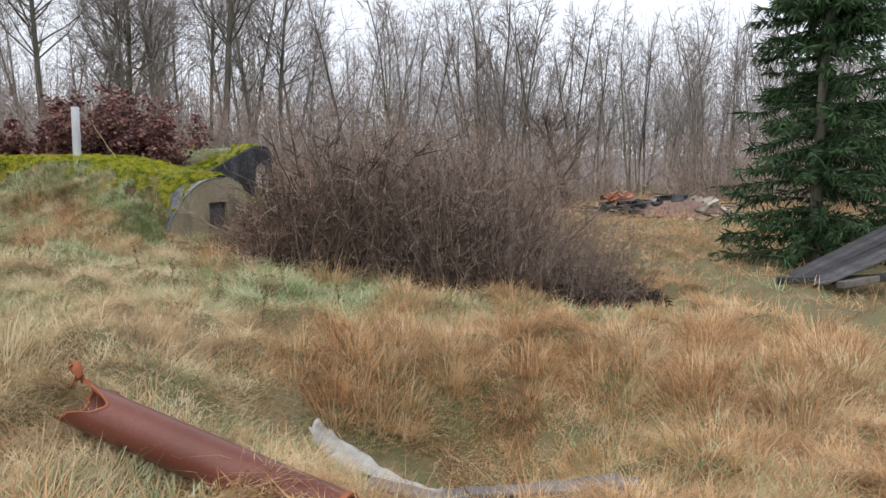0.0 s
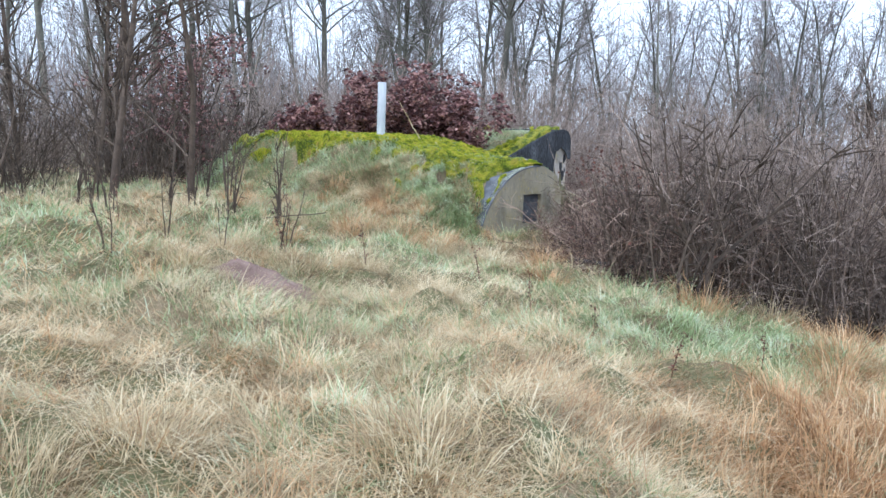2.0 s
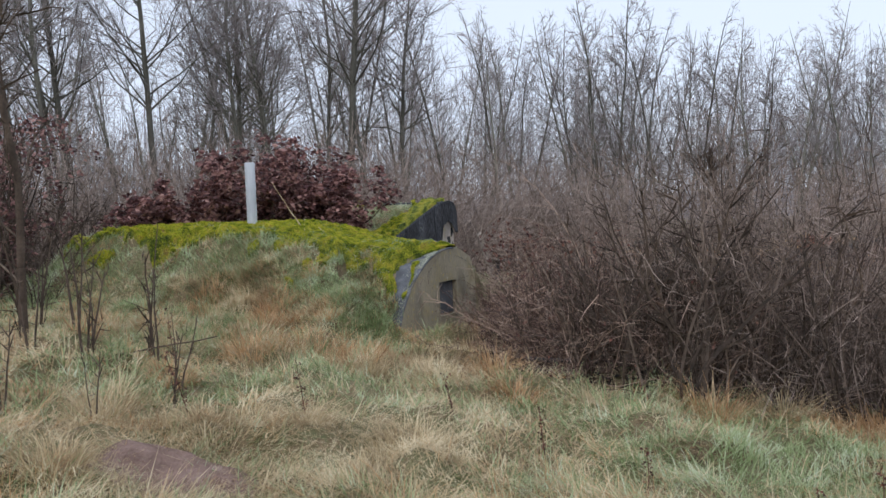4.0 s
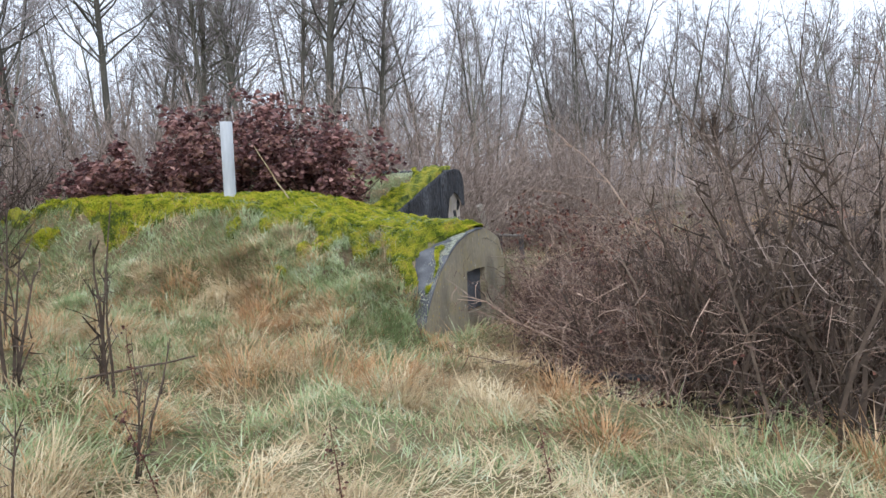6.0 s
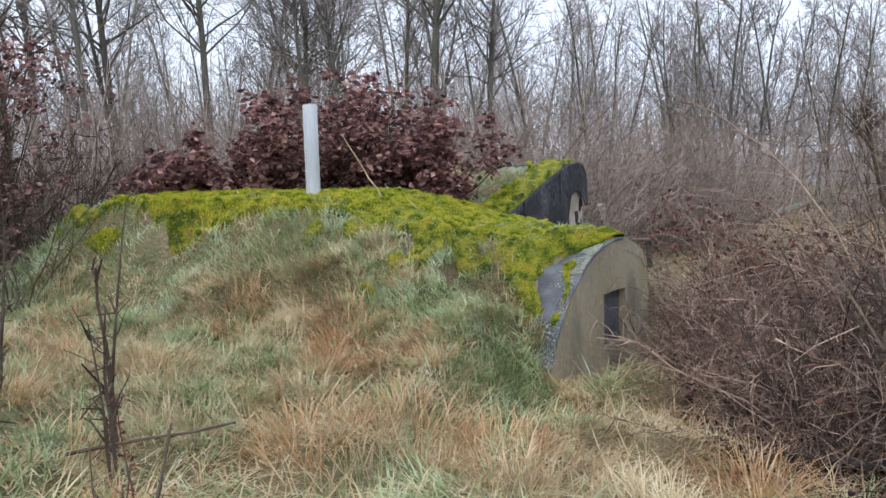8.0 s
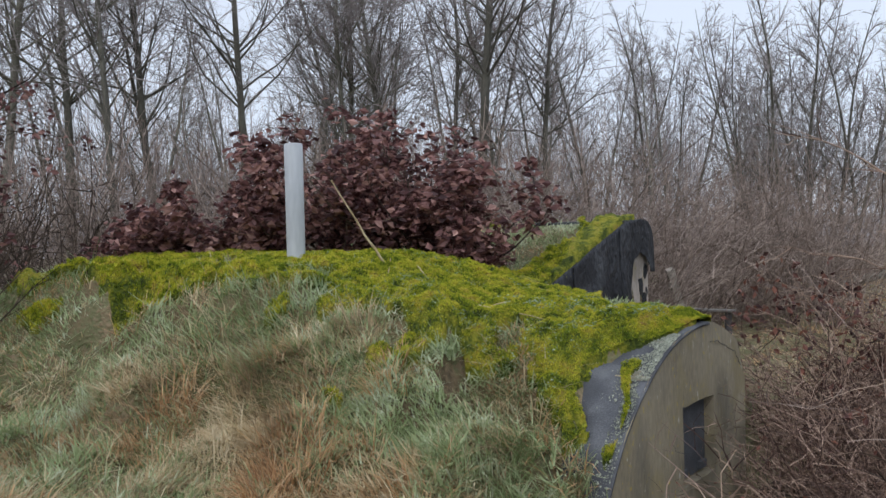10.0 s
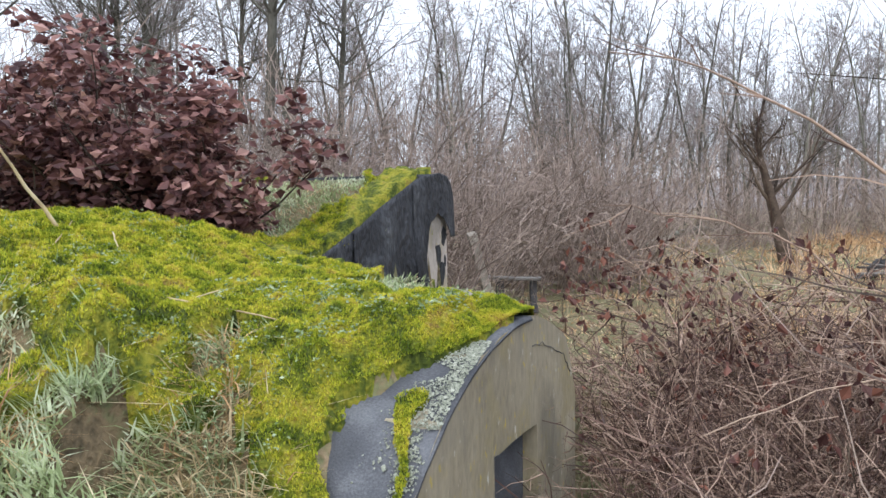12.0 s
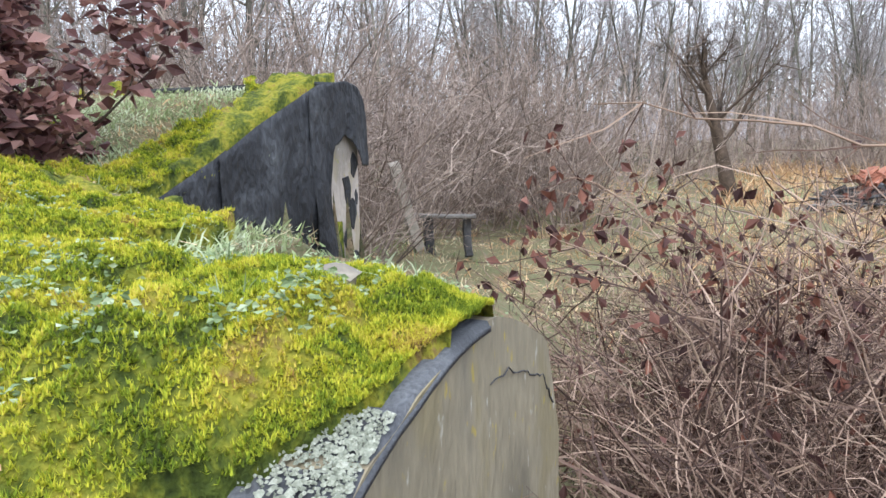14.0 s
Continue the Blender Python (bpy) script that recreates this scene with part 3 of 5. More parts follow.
def drain_pipe(p0, p1, r):
    """The broken mouth is at p0, the clean end at p1."""
    p0, p1 = Vector(p0), Vector(p1)
    L = (p1 - p0).length
    th = thing("drain_pipe", "brown plastic drain pipe with a torn mouth lying on the grass", "pipe", p0)
    th.rotation_mode = "QUATERNION"
    th.rotation_quaternion = (p1 - p0).to_track_quat("Y", "Z")
    n, m = 48, 40
    ang = np.linspace(0, 2 * math.pi, n, endpoint=False)

    def torn(t):
        # how far back the tube is torn off, by angle (0 is one side, quarter turn is the top)
        d = 0.24 * math.exp(-((math.remainder(t - 0.85, 2 * math.pi)) / 0.8) ** 2)
        d += 0.02 * math.exp(-((math.remainder(t - 2.6, 2 * math.pi)) / 0.4) ** 2)
        d -= 0.05 * math.exp(-((math.remainder(t - 2.1, 2 * math.pi)) / 0.25) ** 2)
        return d + 0.03 * vnoise(t * 5, 0.5, 3) + 0.012 * vnoise(t * 17, 0.5, 4)
    verts, faces = [], []
    for rr in (r, r - 0.008):
        for j in range(m + 1):
            for t in ang:
                y = torn(t) * (1 - j / m) ** 3 + L * j / m
                flare = 1 + 0.05 * max(0, 1 - y / 0.12) * math.sin(t)
                verts.append((rr * math.cos(t) * flare, y, rr * math.sin(t) * flare))
    N = (m + 1) * n
    for layer in (0, N):
        for j in range(m):
            for k in range(n):
                a, b = layer + j * n + k, layer + j * n + (k + 1) % n
                faces.append((a, b, b + n, a + n))
    solid("tube", verts, faces, M_plastic, th, "glossy brown plastic tube", True)
    for j, off, nm in ((0, -0.003, "broken_edge"), (m, 0.003, "pipe_rim")):
        rim, rf, b0 = [], [], 0
        for k, t in enumerate(ang):
            y = (torn(t) if j == 0 else L)
            flare = 1 + (0.05 * max(0, 1 - y / 0.12) * math.sin(t) if j == 0 else 0)
            for rr, dy in ((r + 0.004, off * -1.5), (r + 0.003, off), (r - 0.011, off), (r - 0.012, off * -1.5)):
                rim.append((rr * math.cos(t) * flare, y + dy * (2 if j == 0 else 3), rr * math.sin(t) * flare))
        for k in range(n):
            for q in range(3):
                a, b = b0 + k * 4 + q, b0 + ((k + 1) % n) * 4 + q
                rf.append((a, b, b + 1, a + 1))
        solid(nm, rim, rf, M_break, th, "bright orange-brown raw edge")
    # the curled tongue left standing at the mouth
    tv, tf = [], []
    for i in range(9):
        f = i / 8
        y, z, w = 0.0 - 0.03 * f + 0.03 * math.sin(f * 3.0), r - 0.01 + 0.085 * f, 0.032 - 0.01 * f + 0.008 * math.sin(9 * f)
        for k in range(5):
            g = k / 4 - 0.5
            for dz in (0.0, 0.008):
                tv.append((-0.03 + 2 * w * g, y + dz - 0.03 * abs(g), z - 0.03 * g * g * 4))
    for i in range(8):
        for k in range(4):
            a = i * 10 + k * 2
            tf.append((a, a + 2, a + 12, a + 10))
            tf.append((a + 1, a + 3, a + 13, a + 11))
        for a in (i * 10, i * 10 + 8):
            tf.append((a, a + 1, a + 11, a + 10))
    solid("torn_tongue", tv, tf, M_break, th, "curled torn tongue of plastic", True)
    return th


drain_pipe((-1.66, 3.5, 0.45), (-0.38, 2.945, 0.147), 0.1)


def foil():
    n, m = 40, 12
    px = np.interp(np.linspace(0, 1, n), [0, 0.2, 0.45, 0.68, 0.85, 1], [-0.84, -0.72, -0.54, -0.35, -0.2, 0.0])
    py = np.interp(np.linspace(0, 1, n), [0, 0.2, 0.45, 0.68, 0.85, 1], [5.08, 5.06, 5.03, 4.98, 5.0, 5.03])
    wid = np.interp(np.linspace(0, 1, n), [0, 0.1, 0.4, 0.7, 1], [0.11, 0.13, 0.085, 0.06, 0.02])
    V = []
    for i in range(n):
        for k in range(m):
            g = k / (m - 1) - 0.5
            x, y = px[i] + g * 0.4 * wid[i], py[i] + g * 1.1 * wid[i]
            z = float(land_z(x, y)) + 0.045 + 0.02 * max(0, 1 - i / 12) + 0.04 * (vnoise(np.array(i * 0.35), np.array(k * 0.7), 2) - 0.3)
            V.append((x, y, z))
    q = (np.arange(n - 1)[:, None] * m + np.arange(m - 1)[None, :]).ravel()
    c = Vector(V[n * m // 2])
    ob = solid("plastic_foil", [Vector(v) - c for v in V], np.stack([q, q + 1, q + m + 1, q + m], 1), M_sheet, None, "", True)
    ob.location = c
    ob.modifiers.new("thick", "SOLIDIFY").thickness = 0.003
    tagged(ob, "crumpled strip of whitish plastic foil lying in the grass", "foil")


foil()


def board(name, p0, p1, w, t, mat, label, category, parent=None, roll=0.0, sag=0.01):
    """A worn board between two points, its edges chipped."""
    p0, p1 = Vector(p0), Vector(p1)
    L = (p1 - p0).length
    bm = bmesh.new()
    n = 10
    rings = []
    for i in range(n + 1):
        f = i / n
        y = L * f
        e = 0.5 * w * (1 - 0.12 * random.random())
        dz = -sag * math.sin(math.pi * f) + random.uniform(-0.003, 0.003)
        tip = random.uniform(-0.02, 0.02) if i in (0, n) else 0
        c = min(t * 0.25, 0.008)
        rings.append([bm.verts.new((sx, y + tip * (1 if sx > 0 else -1), z + dz)) for sx, z in ((-e, c), (-e + c, 0), (e - c, 0), (e, c), (e, t - c), (e - c, t), (-e + c, t), (-e, t - c))])
    for a, b in zip(rings[:-1], rings[1:]):
        for k in range(8):
            bm.faces.new((a[k], a[(k + 1) % 8], b[(k + 1) % 8], b[k]))
    bm.faces.new(rings[0])
    bm.faces.new(rings[-1][::-1])
    ob = part(name, bm, mat, parent)
    ob.rotation_mode = "QUATERNION"
    ob.rotation_quaternion = (p1 - p0).to_track_quat("Y", "Z") @ Euler((0, roll, 0)).to_quaternion()
    ob.location = p0
    return tagged(ob, label, category) if category else ob


def on(x, y, dz=0.0):
    return (x, y, float(land_z(x, y)) + dz)


PL = "weathered grey board lying in dry grass"
board("board", on(-0.42, 4.36, 0.105), on(0.28, 3.86, 0.105), 0.13, 0.022, M_plank, PL, "board")
board("board", on(0.0, 4.02, 0.13), on(0.92, 3.98, 0.125), 0.15, 0.02, M_plank, PL, "board")
board("board", on(0.12, 3.86, 0.115), on(0.98, 3.88, 0.105), 0.11, 0.022, M_plank, PL, "board")
board("board", on(0.02, 4.1, 0.115), on(0.25, 4.06, 0.115), 0.07, 0.02, M_plank, "short split end of a weathered board", "board")
board("board", on(0.3, 3.8, 0.115), on(1.0, 3.84, 0.105), 0.05, 0.02, M_char, "narrow dark rotten board lying in dry grass", "board")

# ---- shrubs, thickets and trees ----


def shrub_arrays(seed, stems, height, spread, twigs, wob=0.16, arch=0.0, r0=0.007, droop=-0.01, tw_len=0.3, wild=0.8, fine=3):
    rg = np.random.default_rng(seed)
    polys, twig, tips = [], [], []
    for _ in range(stems):
        th = rg.uniform(0, 2 * math.pi)
        rad = spread * 0.45 * math.sqrt(rg.uniform())
        out = spread * rg.uniform(0.1, 1.1)
        h = height * rg.uniform(0.45, 1.0)
        st = (rad * math.cos(th), rad * math.sin(th), -0.05)
        main = wander(rg, st, (math.cos(th) * out, math.sin(th) * out, h), h * 1.08, 7, wob * 0.8, -arch)
        r = r0 * rg.uniform(0.6, 1.3)
        polys.append((main, np.linspace(r, r * 0.3, 7)))
        for _ in range(twigs):
            i = rg.integers(1, 7)
            d = (main[i] - main[i - 1]) / np.linalg.norm(main[i] - main[i - 1])
            p = main[i - 1] + (main[i] - main[i - 1]) * rg.uniform()
            ln = tw_len * height * rg.uniform(0.35, 1.1) * (1.2 - 0.1 * i)
            tw = wander(rg, p, d + rg.normal(0, wild, 3), ln, 4, wob, droop)
            twig.append((tw, np.linspace(r * 0.5, r * 0.2, 4)))
            tips.append(tw[-1])
            for _ in range(fine):
                k = rg.integers(0, 3)
                t2 = wander(rg, tw[k] + (tw[k + 1] - tw[k]) * rg.uniform(), d * 0.4 + rg.normal(0, 0.8, 3), ln * rg.uniform(0.25, 0.6), 3, wob * 1.5)
                twig.append((t2, np.array((0.28, 0.22, 0.12)) * r))
                tips.append(t2[-1])
    return tubes(polys, 3), tubes(twig, 2), np.array(tips)


def tree_arrays(seed, height, r, limbs, sub, twig, lean=0.05, start=0.3, crown=0.32, thick=1.0):
    rg = np.random.default_rng(seed)
    trunk = wander(rg, (0, 0, -0.1), (rg.normal(0, lean), rg.normal(0, lean), 1), height, 12, 0.05, 0.03)
    tp = [(trunk, r * (1 - np.linspace(0, 1, 12)) ** 0.8 + 0.008)]
    cp = []
    for _ in range(limbs):
        f = rg.uniform(start, 0.95)
        i = min(int(f * 11), 10)
        p = trunk[i] + (trunk[i + 1] - trunk[i]) * (f * 11 - i)
        th = rg.uniform(0, 2 * math.pi)
        ln = height * crown * (1.15 - f) * rg.uniform(0.6, 1.2)
        up = rg.uniform(0.5, 1.5)
        lm = wander(rg, p, (math.cos(th), math.sin(th), up), ln, 6, 0.13, 0.05)
        rr = r * 0.34 * (1.2 - f)
        tp.append((lm, np.linspace(rr, 0.006, 6)))
        for _ in range(sub):
            j = rg.integers(1, 5)
            s = wander(rg, lm[j], (lm[j + 1] - lm[j]) / np.linalg.norm(lm[j + 1] - lm[j]) + rg.normal(0, 0.5, 3), ln * rg.uniform(0.3, 0.65), 4, 0.15, 0.04)
            cp.append((s, np.linspace(0.012, 0.005, 4) * thick))
            for _ in range(twig):
                k = rg.integers(1, 4)
                d = s[k] - s[k - 1]
                cp.append((wander(rg, s[k], d / np.linalg.norm(d) + rg.normal(0, 0.55, 3), ln * rg.uniform(0.15, 0.35), 3, 0.15, 0.03), np.array((0.006, 0.0045, 0.003)) * thick))
    return tubes(tp, 5), tubes(cp, 2)


def tree(seed, label, **kw):
    t = thing("tree", label, "tree", group="bare trees of the wood")
    (v, f), (v2, f2) = tree_arrays(seed, **kw)
    solid("trunk", v, f, M_bark, t, "", True)
    solid("crown", v2, f2, M_branch, t, "bare twigs")
    return t


TL = "tall bare leafless tree at the edge of the wood"
tree_kinds = [tree(41, TL, height=12, r=0.1, limbs=34, sub=7, twig=7, crown=0.32, lean=0.1), tree(42, TL, height=14, r=0.12, limbs=36, sub=7, twig=7, crown=0.28, lean=0.08), tree(43, TL, height=11, r=0.07, limbs=34, sub=7, twig=7, crown=0.28, lean=0.12)]
far_kinds = [tree(44 + i, TL, height=12 - i, r=0.075, limbs=30, sub=5, twig=5, crown=0.3, start=0.15, lean=0.1, thick=1.15) for i in range(3)]
rt = np.random.default_rng(5)
spots = [(-14.6, 25), (-12.3, 25), (-10.4, 27), (-9.4, 27.5), (-11.2, 29), (-8.0, 28), (-5.6, 28), (-17, 25), (-13.4, 21.5), (-6.9, 31)]
for i in range(900):
    x, y = rt.uniform(-34, 30), rt.uniform(17, 56)
    if len(spots) > 150:
        break
    # the clearing behind and beside the vaults
    if -3.5 < x < 16 and y < 36 + 4 * vnoise(np.array(x * 0.3), np.array(2.0)):
        continue
    if x > 16 and y < 20:
        continue
    if -11 < x < -3 and y < 24:
        continue
    if x < -8 and y < 17 and x > -10:
        continue
    if any((x - a) ** 2 + (y - b) ** 2 < 1.6 for a, b in spots):
        continue
    spots.append((x, y))
spots += [(rt.uniform(-4, 19), rt.uniform(37, 54)) for _ in range(26)]
spots += [(rt.uniform(2, 30), rt.uniform(40, 56)) for _ in range(22)]
used = set()
for i, (x, y) in enumerate(spots):
    near = math.hypot(x + 3, y - 6) < 25
    src = (tree_kinds if near else far_kinds)[i % 3]
    sc = rt.uniform(0.85, 1.15) * (0.95 if x > -3 else 1.0) * (0.9 if x > 6 else 1.0)
    m = pose(x, y, float(land_z(x, y)), 0, 0, rt.uniform(0, 360))
    t = copy_thing(src, m) if src.name in used else src
    used.add(src.name)
    t.matrix_basis = m
    t.scale = (sc, sc, sc)

# far woods: slender stems and their sprays of twigs behind the last trees
nf = 2000
ang, rad = rng.uniform(-1.3, 1.3, nf), rng.uniform(48, 80, nf)
hh = rng.uniform(6, 12.5, nf) * (0.75 + 0.5 * vnoise(ang * 9, ang * 0, 4))
sp = 26
A2, R2, H2 = np.repeat(ang, sp), np.repeat(rad, sp), np.repeat(hh, sp)
first_ = np.tile(np.arange(sp) == 0, nf)
f0 = np.where(first_, 0.0, rng.uniform(0.15, 0.95, nf * sp))
ln_ = np.where(first_, H2, H2 * 0.24 * (1.15 - f0) * rng.uniform(0.5, 1.5, nf * sp))
th_ = np.where(first_, rng.normal(0, 0.05, nf * sp), rng.normal(0, 0.75, nf * sp))
ww = np.where(first_, rng.uniform(0.012, 0.036, nf * sp), rng.uniform(0.006, 0.016, nf * sp))
tang = np.stack([np.cos(A2), -np.sin(A2), np.zeros(nf * sp)], 1)
b3 = np.stack([-2 + R2 * np.sin(A2), 8 + R2 * np.cos(A2), f0 * H2], 1)
tip = b3 + tang * (np.sin(th_) * ln_)[:, None] + np.stack([np.zeros(nf * sp), np.zeros(nf * sp), np.cos(th_) * ln_], 1)
side = (tang * np.cos(th_)[:, None] - np.stack([np.zeros(nf * sp), np.zeros(nf * sp), np.sin(th_)], 1)) * ww[:, None]
fv = np.stack([b3 - side, b3 + side, tip + side * 0.35, tip - side * 0.35], 1).reshape(-1, 3)
tagged(solid("far_woods", fv, np.arange(nf * sp * 4).reshape(-1, 4), M_far), "winter wood in the distance, paled grey-mauve for haze", "woods", kind="stuff")
# wooded rise that closes the view behind the stems
nb = 240
ba = np.linspace(0, 2 * math.pi, nb)
bh = 2.6 + 2.2 * fbm(ba * 12, ba * 0, 6)
bv = np.concatenate([np.stack([-2 + 92 * np.sin(ba), 8 + 92 * np.cos(ba), np.full(nb, -0.5)], 1), np.stack([-2 + 95 * np.sin(ba), 8 + 95 * np.cos(ba), bh], 1)])
bi = np.arange(nb - 1)
tagged(solid("backdrop", bv, np.stack([bi, bi + 1, bi + nb + 1, bi + nb], 1), M_far), "wooded distance with haze put into its pale grey-mauve colour", "backdrop", kind="structure")

# shrubs of the thicket
SL = "dense leafless thicket shrub of thin brown twigs"


def shrub(seed, label, mat, category="shrub", leaf=0, **kw):
    t = thing("shrub", label, category, group="thicket shrubs")
    (v, f), (v2, f2), tips = shrub_arrays(seed, **kw)
    solid("stem_clump", v, f, mat, t)
    tagged(solid("twigwork", v2, f2, mat, t), kind="stuff")
    if leaf:
        rg = np.random.default_rng(seed + 500)
        v, f = leaves_at(rg, tips[rg.integers(0, len(tips), leaf)], 0.042, 2.4)
        tagged(solid("dead_leaves", v, f, M_leafbrown, t, "withered brown hanging leaves"), kind="stuff")
    return t, tips


tall = [shrub(60 + i, SL, M_twig, stems=32, height=2.5, spread=1.3, twigs=11, tw_len=0.26, wob=0.24, arch=0.015, wild=1.1, r0=0.006)[0] for i in range(4)]
low = [shrub(70 + i, "low tangled shrub of reddish bare twigs", M_twigred, stems=26, height=1.25, spread=1.1, twigs=14, wob=0.3, arch=0.1, r0=0.0062, tw_len=0.42, wild=1.1, leaf=40)[0] for i in range(4)]
rs = np.random.default_rng(8)


def scatter(kinds, places):
    for i, (x, y, sc) in enumerate(places):
        m = pose(x, y, float(land_z(x, y)), 0, 0, rs.uniform(0, 360))
        if kinds[i % len(kinds)].get("set_down"):
            c = copy_thing(kinds[i % len(kinds)], m)
            c.scale = (sc, sc, sc)
        else:
            kinds[i]["set_down"] = 1
            kinds[i].matrix_basis = m
            kinds[i].scale = (sc, sc, sc)


tall_at, low_at = [], []
for _ in range(400):
    x, y = rs.uniform(-1.5, 2.3), rs.uniform(9.2, 12.0)
    if x < -1.0 and y > 11.0 or y < 9.9 - 0.32 * (x + 1.5):
        continue
    if any((x - a) ** 2 + (y - b) ** 2 < 0.13 for a, b, _ in tall_at):
        continue
    tall_at.append((x, y, rs.uniform(0.75, 1.15) * (1.0 - 0.6 * float(smooth01((x - 0.4) / 1.8)))))
for _ in range(700):
    x, y = rs.uniform(-2.7, 0.4), rs.uniform(9.9, 14.4)
    s, a = to_sa(x, y)
    if a > -0.3 or (x > -0.6 and y < 10.6) or (x < -2.45 and y < 11.2):
        continue
    if any((x - p) ** 2 + (y - q) ** 2 < 0.055 for p, q, _ in low_at):
        continue
    low_at.append((x, y, rs.uniform(0.8, 1.15) * (0.7 if x < -2.2 else 1.0)))
scatter(tall, tall_at)
scatter(low, low_at)

# brush behind the vaults and round the clearing
brush = [shrub(80 + i, "leafless brushwood at the edge of the wood", M_brush, stems=34, height=3.1, spread=1.6, twigs=8, r0=0.011, wild=0.7, fine=2)[0] for i in range(3)]
fine_brush = [shrub(84 + i, "dense tan brushwood of fine leafless twigs", M_brush, stems=42, height=3.0, spread=1.6, twigs=10, r0=0.008, wild=0.9, fine=4, wob=0.22)[0] for i in range(2)]
near_at = [(x, y, 1.0) for x, y in ((-3.9, 17.7), (-3.9, 18.6), (-4.3, 17.8), (-5.0, 18.6), (-2.9, 20.6), (-4.0, 19.4), (-5.8, 17.9), (-6.6, 18.5), (-7.5, 18.0), (-2.5, 20.8), (-1.8, 21.3), (-2.9, 21.5), (-1.1, 22.0), (-2.2, 22.4), (-0.5, 22.8), (-1.5, 23.4), (-8.4, 18.6), (-3.4, 20.4))]
scatter(fine_brush, near_at)
brush_at = [(x, y, s) for x, y, s in near_at]
for x0, x1, y0, y1, want, gap, k in ((-10, -3.9, 17.4, 19.8, 14, 0.4, 1.0), (-3.2, -0.4, 20.6, 25, 8, 0.4, 1.0), (-14, -4, 20, 25, 22, 1.2, 1.1), (-2, 16, 30, 38, 34, 1.4, 1.1), (10, 17, 18, 30, 14, 1.4, 1.1), (-17, -9.5, 15, 22, 14, 1.2, 1.1)):
    got = 0
    for _ in range(400):
        x, y = rs.uniform(x0, x1), rs.uniform(y0, y1)
        if got < want and not any((x - p) ** 2 + (y - q) ** 2 < gap for p, q, _ in brush_at):
            brush_at.append((x, y, k * rs.uniform(0.75, 1.1)))
            got += 1
scatter(brush, brush_at[len(near_at):])

# saplings and dead stalks in the grass
sap = [shrub(90 + i, "thin dark leafless sapling growing out of the grass", M_dark, "sapling", stems=2, height=1.15, spread=0.09, twigs=7, r0=0.014, wob=0.07, tw_len=0.2, wild=0.45)[0] for i in range(3)]
sap_at = [(-5.52, 9.06, 1.15), (-4.88, 8.1, 0.58), (-5.9, 8.82, 1.1), (-5.7, 8.5, 0.95), (-5.12, 6.0, 0.6), (-5.0, 7.2, 0.55), (-4.77, 7.74, 0.6), (-6.9, 7.9, 1.1), (-6.2, 9.3, 1.2), (-7.1, 10.2, 1.2), (-6.4, 7.6, 0.7), (-6.0, 8.3, 1.0), (-6.6, 8.7, 1.15), (-7.2, 8.4, 1.0), (-5.3, 8.75, 0.9), (-6.9, 9.6, 1.2), (-7.6, 7.4, 1.0), (-5.6, 7.3, 0.7), (-7.9, 8.9, 1.2), (-8.1, 7.9, 1.1)]
scatter(sap, sap_at)
young = [tree(50 + i, "slender young tree with dark bare branches", height=4.6, r=0.035, limbs=18, sub=4, twig=4, crown=0.24, start=0.15, lean=0.12) for i in range(2)]
for t in young:
    t.children[0].data.materials[0] = M_dark
    t.children[1].data.materials[0] = M_dark
scatter(young, [(-6.65, 9.25, 0.9), (-7.5, 9.0, 1.0), (-8.2, 9.9, 1.1), (-9.0, 10.6, 1.0), (-8.9, 8.4, 1.1), (-10.0, 12.0, 1.2), (-11.0, 10.4, 1.2), (-9.8, 14.4, 1.0), (-11.6, 15.2, 1.2), (-12.6, 13.0, 1.2)])

# dark undergrowth left of the mound
under = [shrub(95 + i, "dark leafless undergrowth shrub", M_dark, stems=12, height=2.0, spread=0.8, twigs=9, r0=0.01, tw_len=0.25)[0] for i in range(2)]
scatter(under, [(-8.4, 10.8, 0.8), (-9.2, 9.6, 0.9), (-9.6, 11.6, 1.0), (-10.6, 10.8, 1.1), (-8.0, 11.9, 0.7), (-10.4, 8.9, 1.1), (-9.3, 13.0, 0.9), (-11.6, 12.2, 1.2), (-11.8, 14.2, 1.2), (-12.8, 11.4, 1.2), (-10.3, 15.0, 1.0), (-12.6, 16.0, 1.2)])

scatter(under, [(rs.uniform(-14, -8.8), rs.uniform(10.5, 17.0), rs.uniform(0.9, 1.4)) for _ in range(20)])

# withered leaves and mould under the thicket, their colour darkened for its shade
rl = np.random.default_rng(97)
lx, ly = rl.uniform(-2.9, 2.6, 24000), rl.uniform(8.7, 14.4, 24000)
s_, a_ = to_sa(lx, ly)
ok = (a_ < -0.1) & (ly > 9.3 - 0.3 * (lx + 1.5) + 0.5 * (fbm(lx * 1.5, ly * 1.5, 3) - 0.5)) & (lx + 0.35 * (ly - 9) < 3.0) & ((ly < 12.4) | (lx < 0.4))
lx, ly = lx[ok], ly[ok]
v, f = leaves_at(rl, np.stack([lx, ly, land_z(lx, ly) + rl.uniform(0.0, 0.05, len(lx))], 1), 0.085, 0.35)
M_litter = ramp_mat("leaf_mould_shaded", [(0.25, (0.018, 0.014, 0.012)), (0.5, (0.04, 0.03, 0.024)), (0.78, (0.11, 0.075, 0.055))], 3.0, 0.85, 0, island=0.6)
tagged(solid("leaf_litter", v, f, M_litter), "mouldering leaf litter under the thicket, darkened for the shade there", "leaves", kind="stuff")

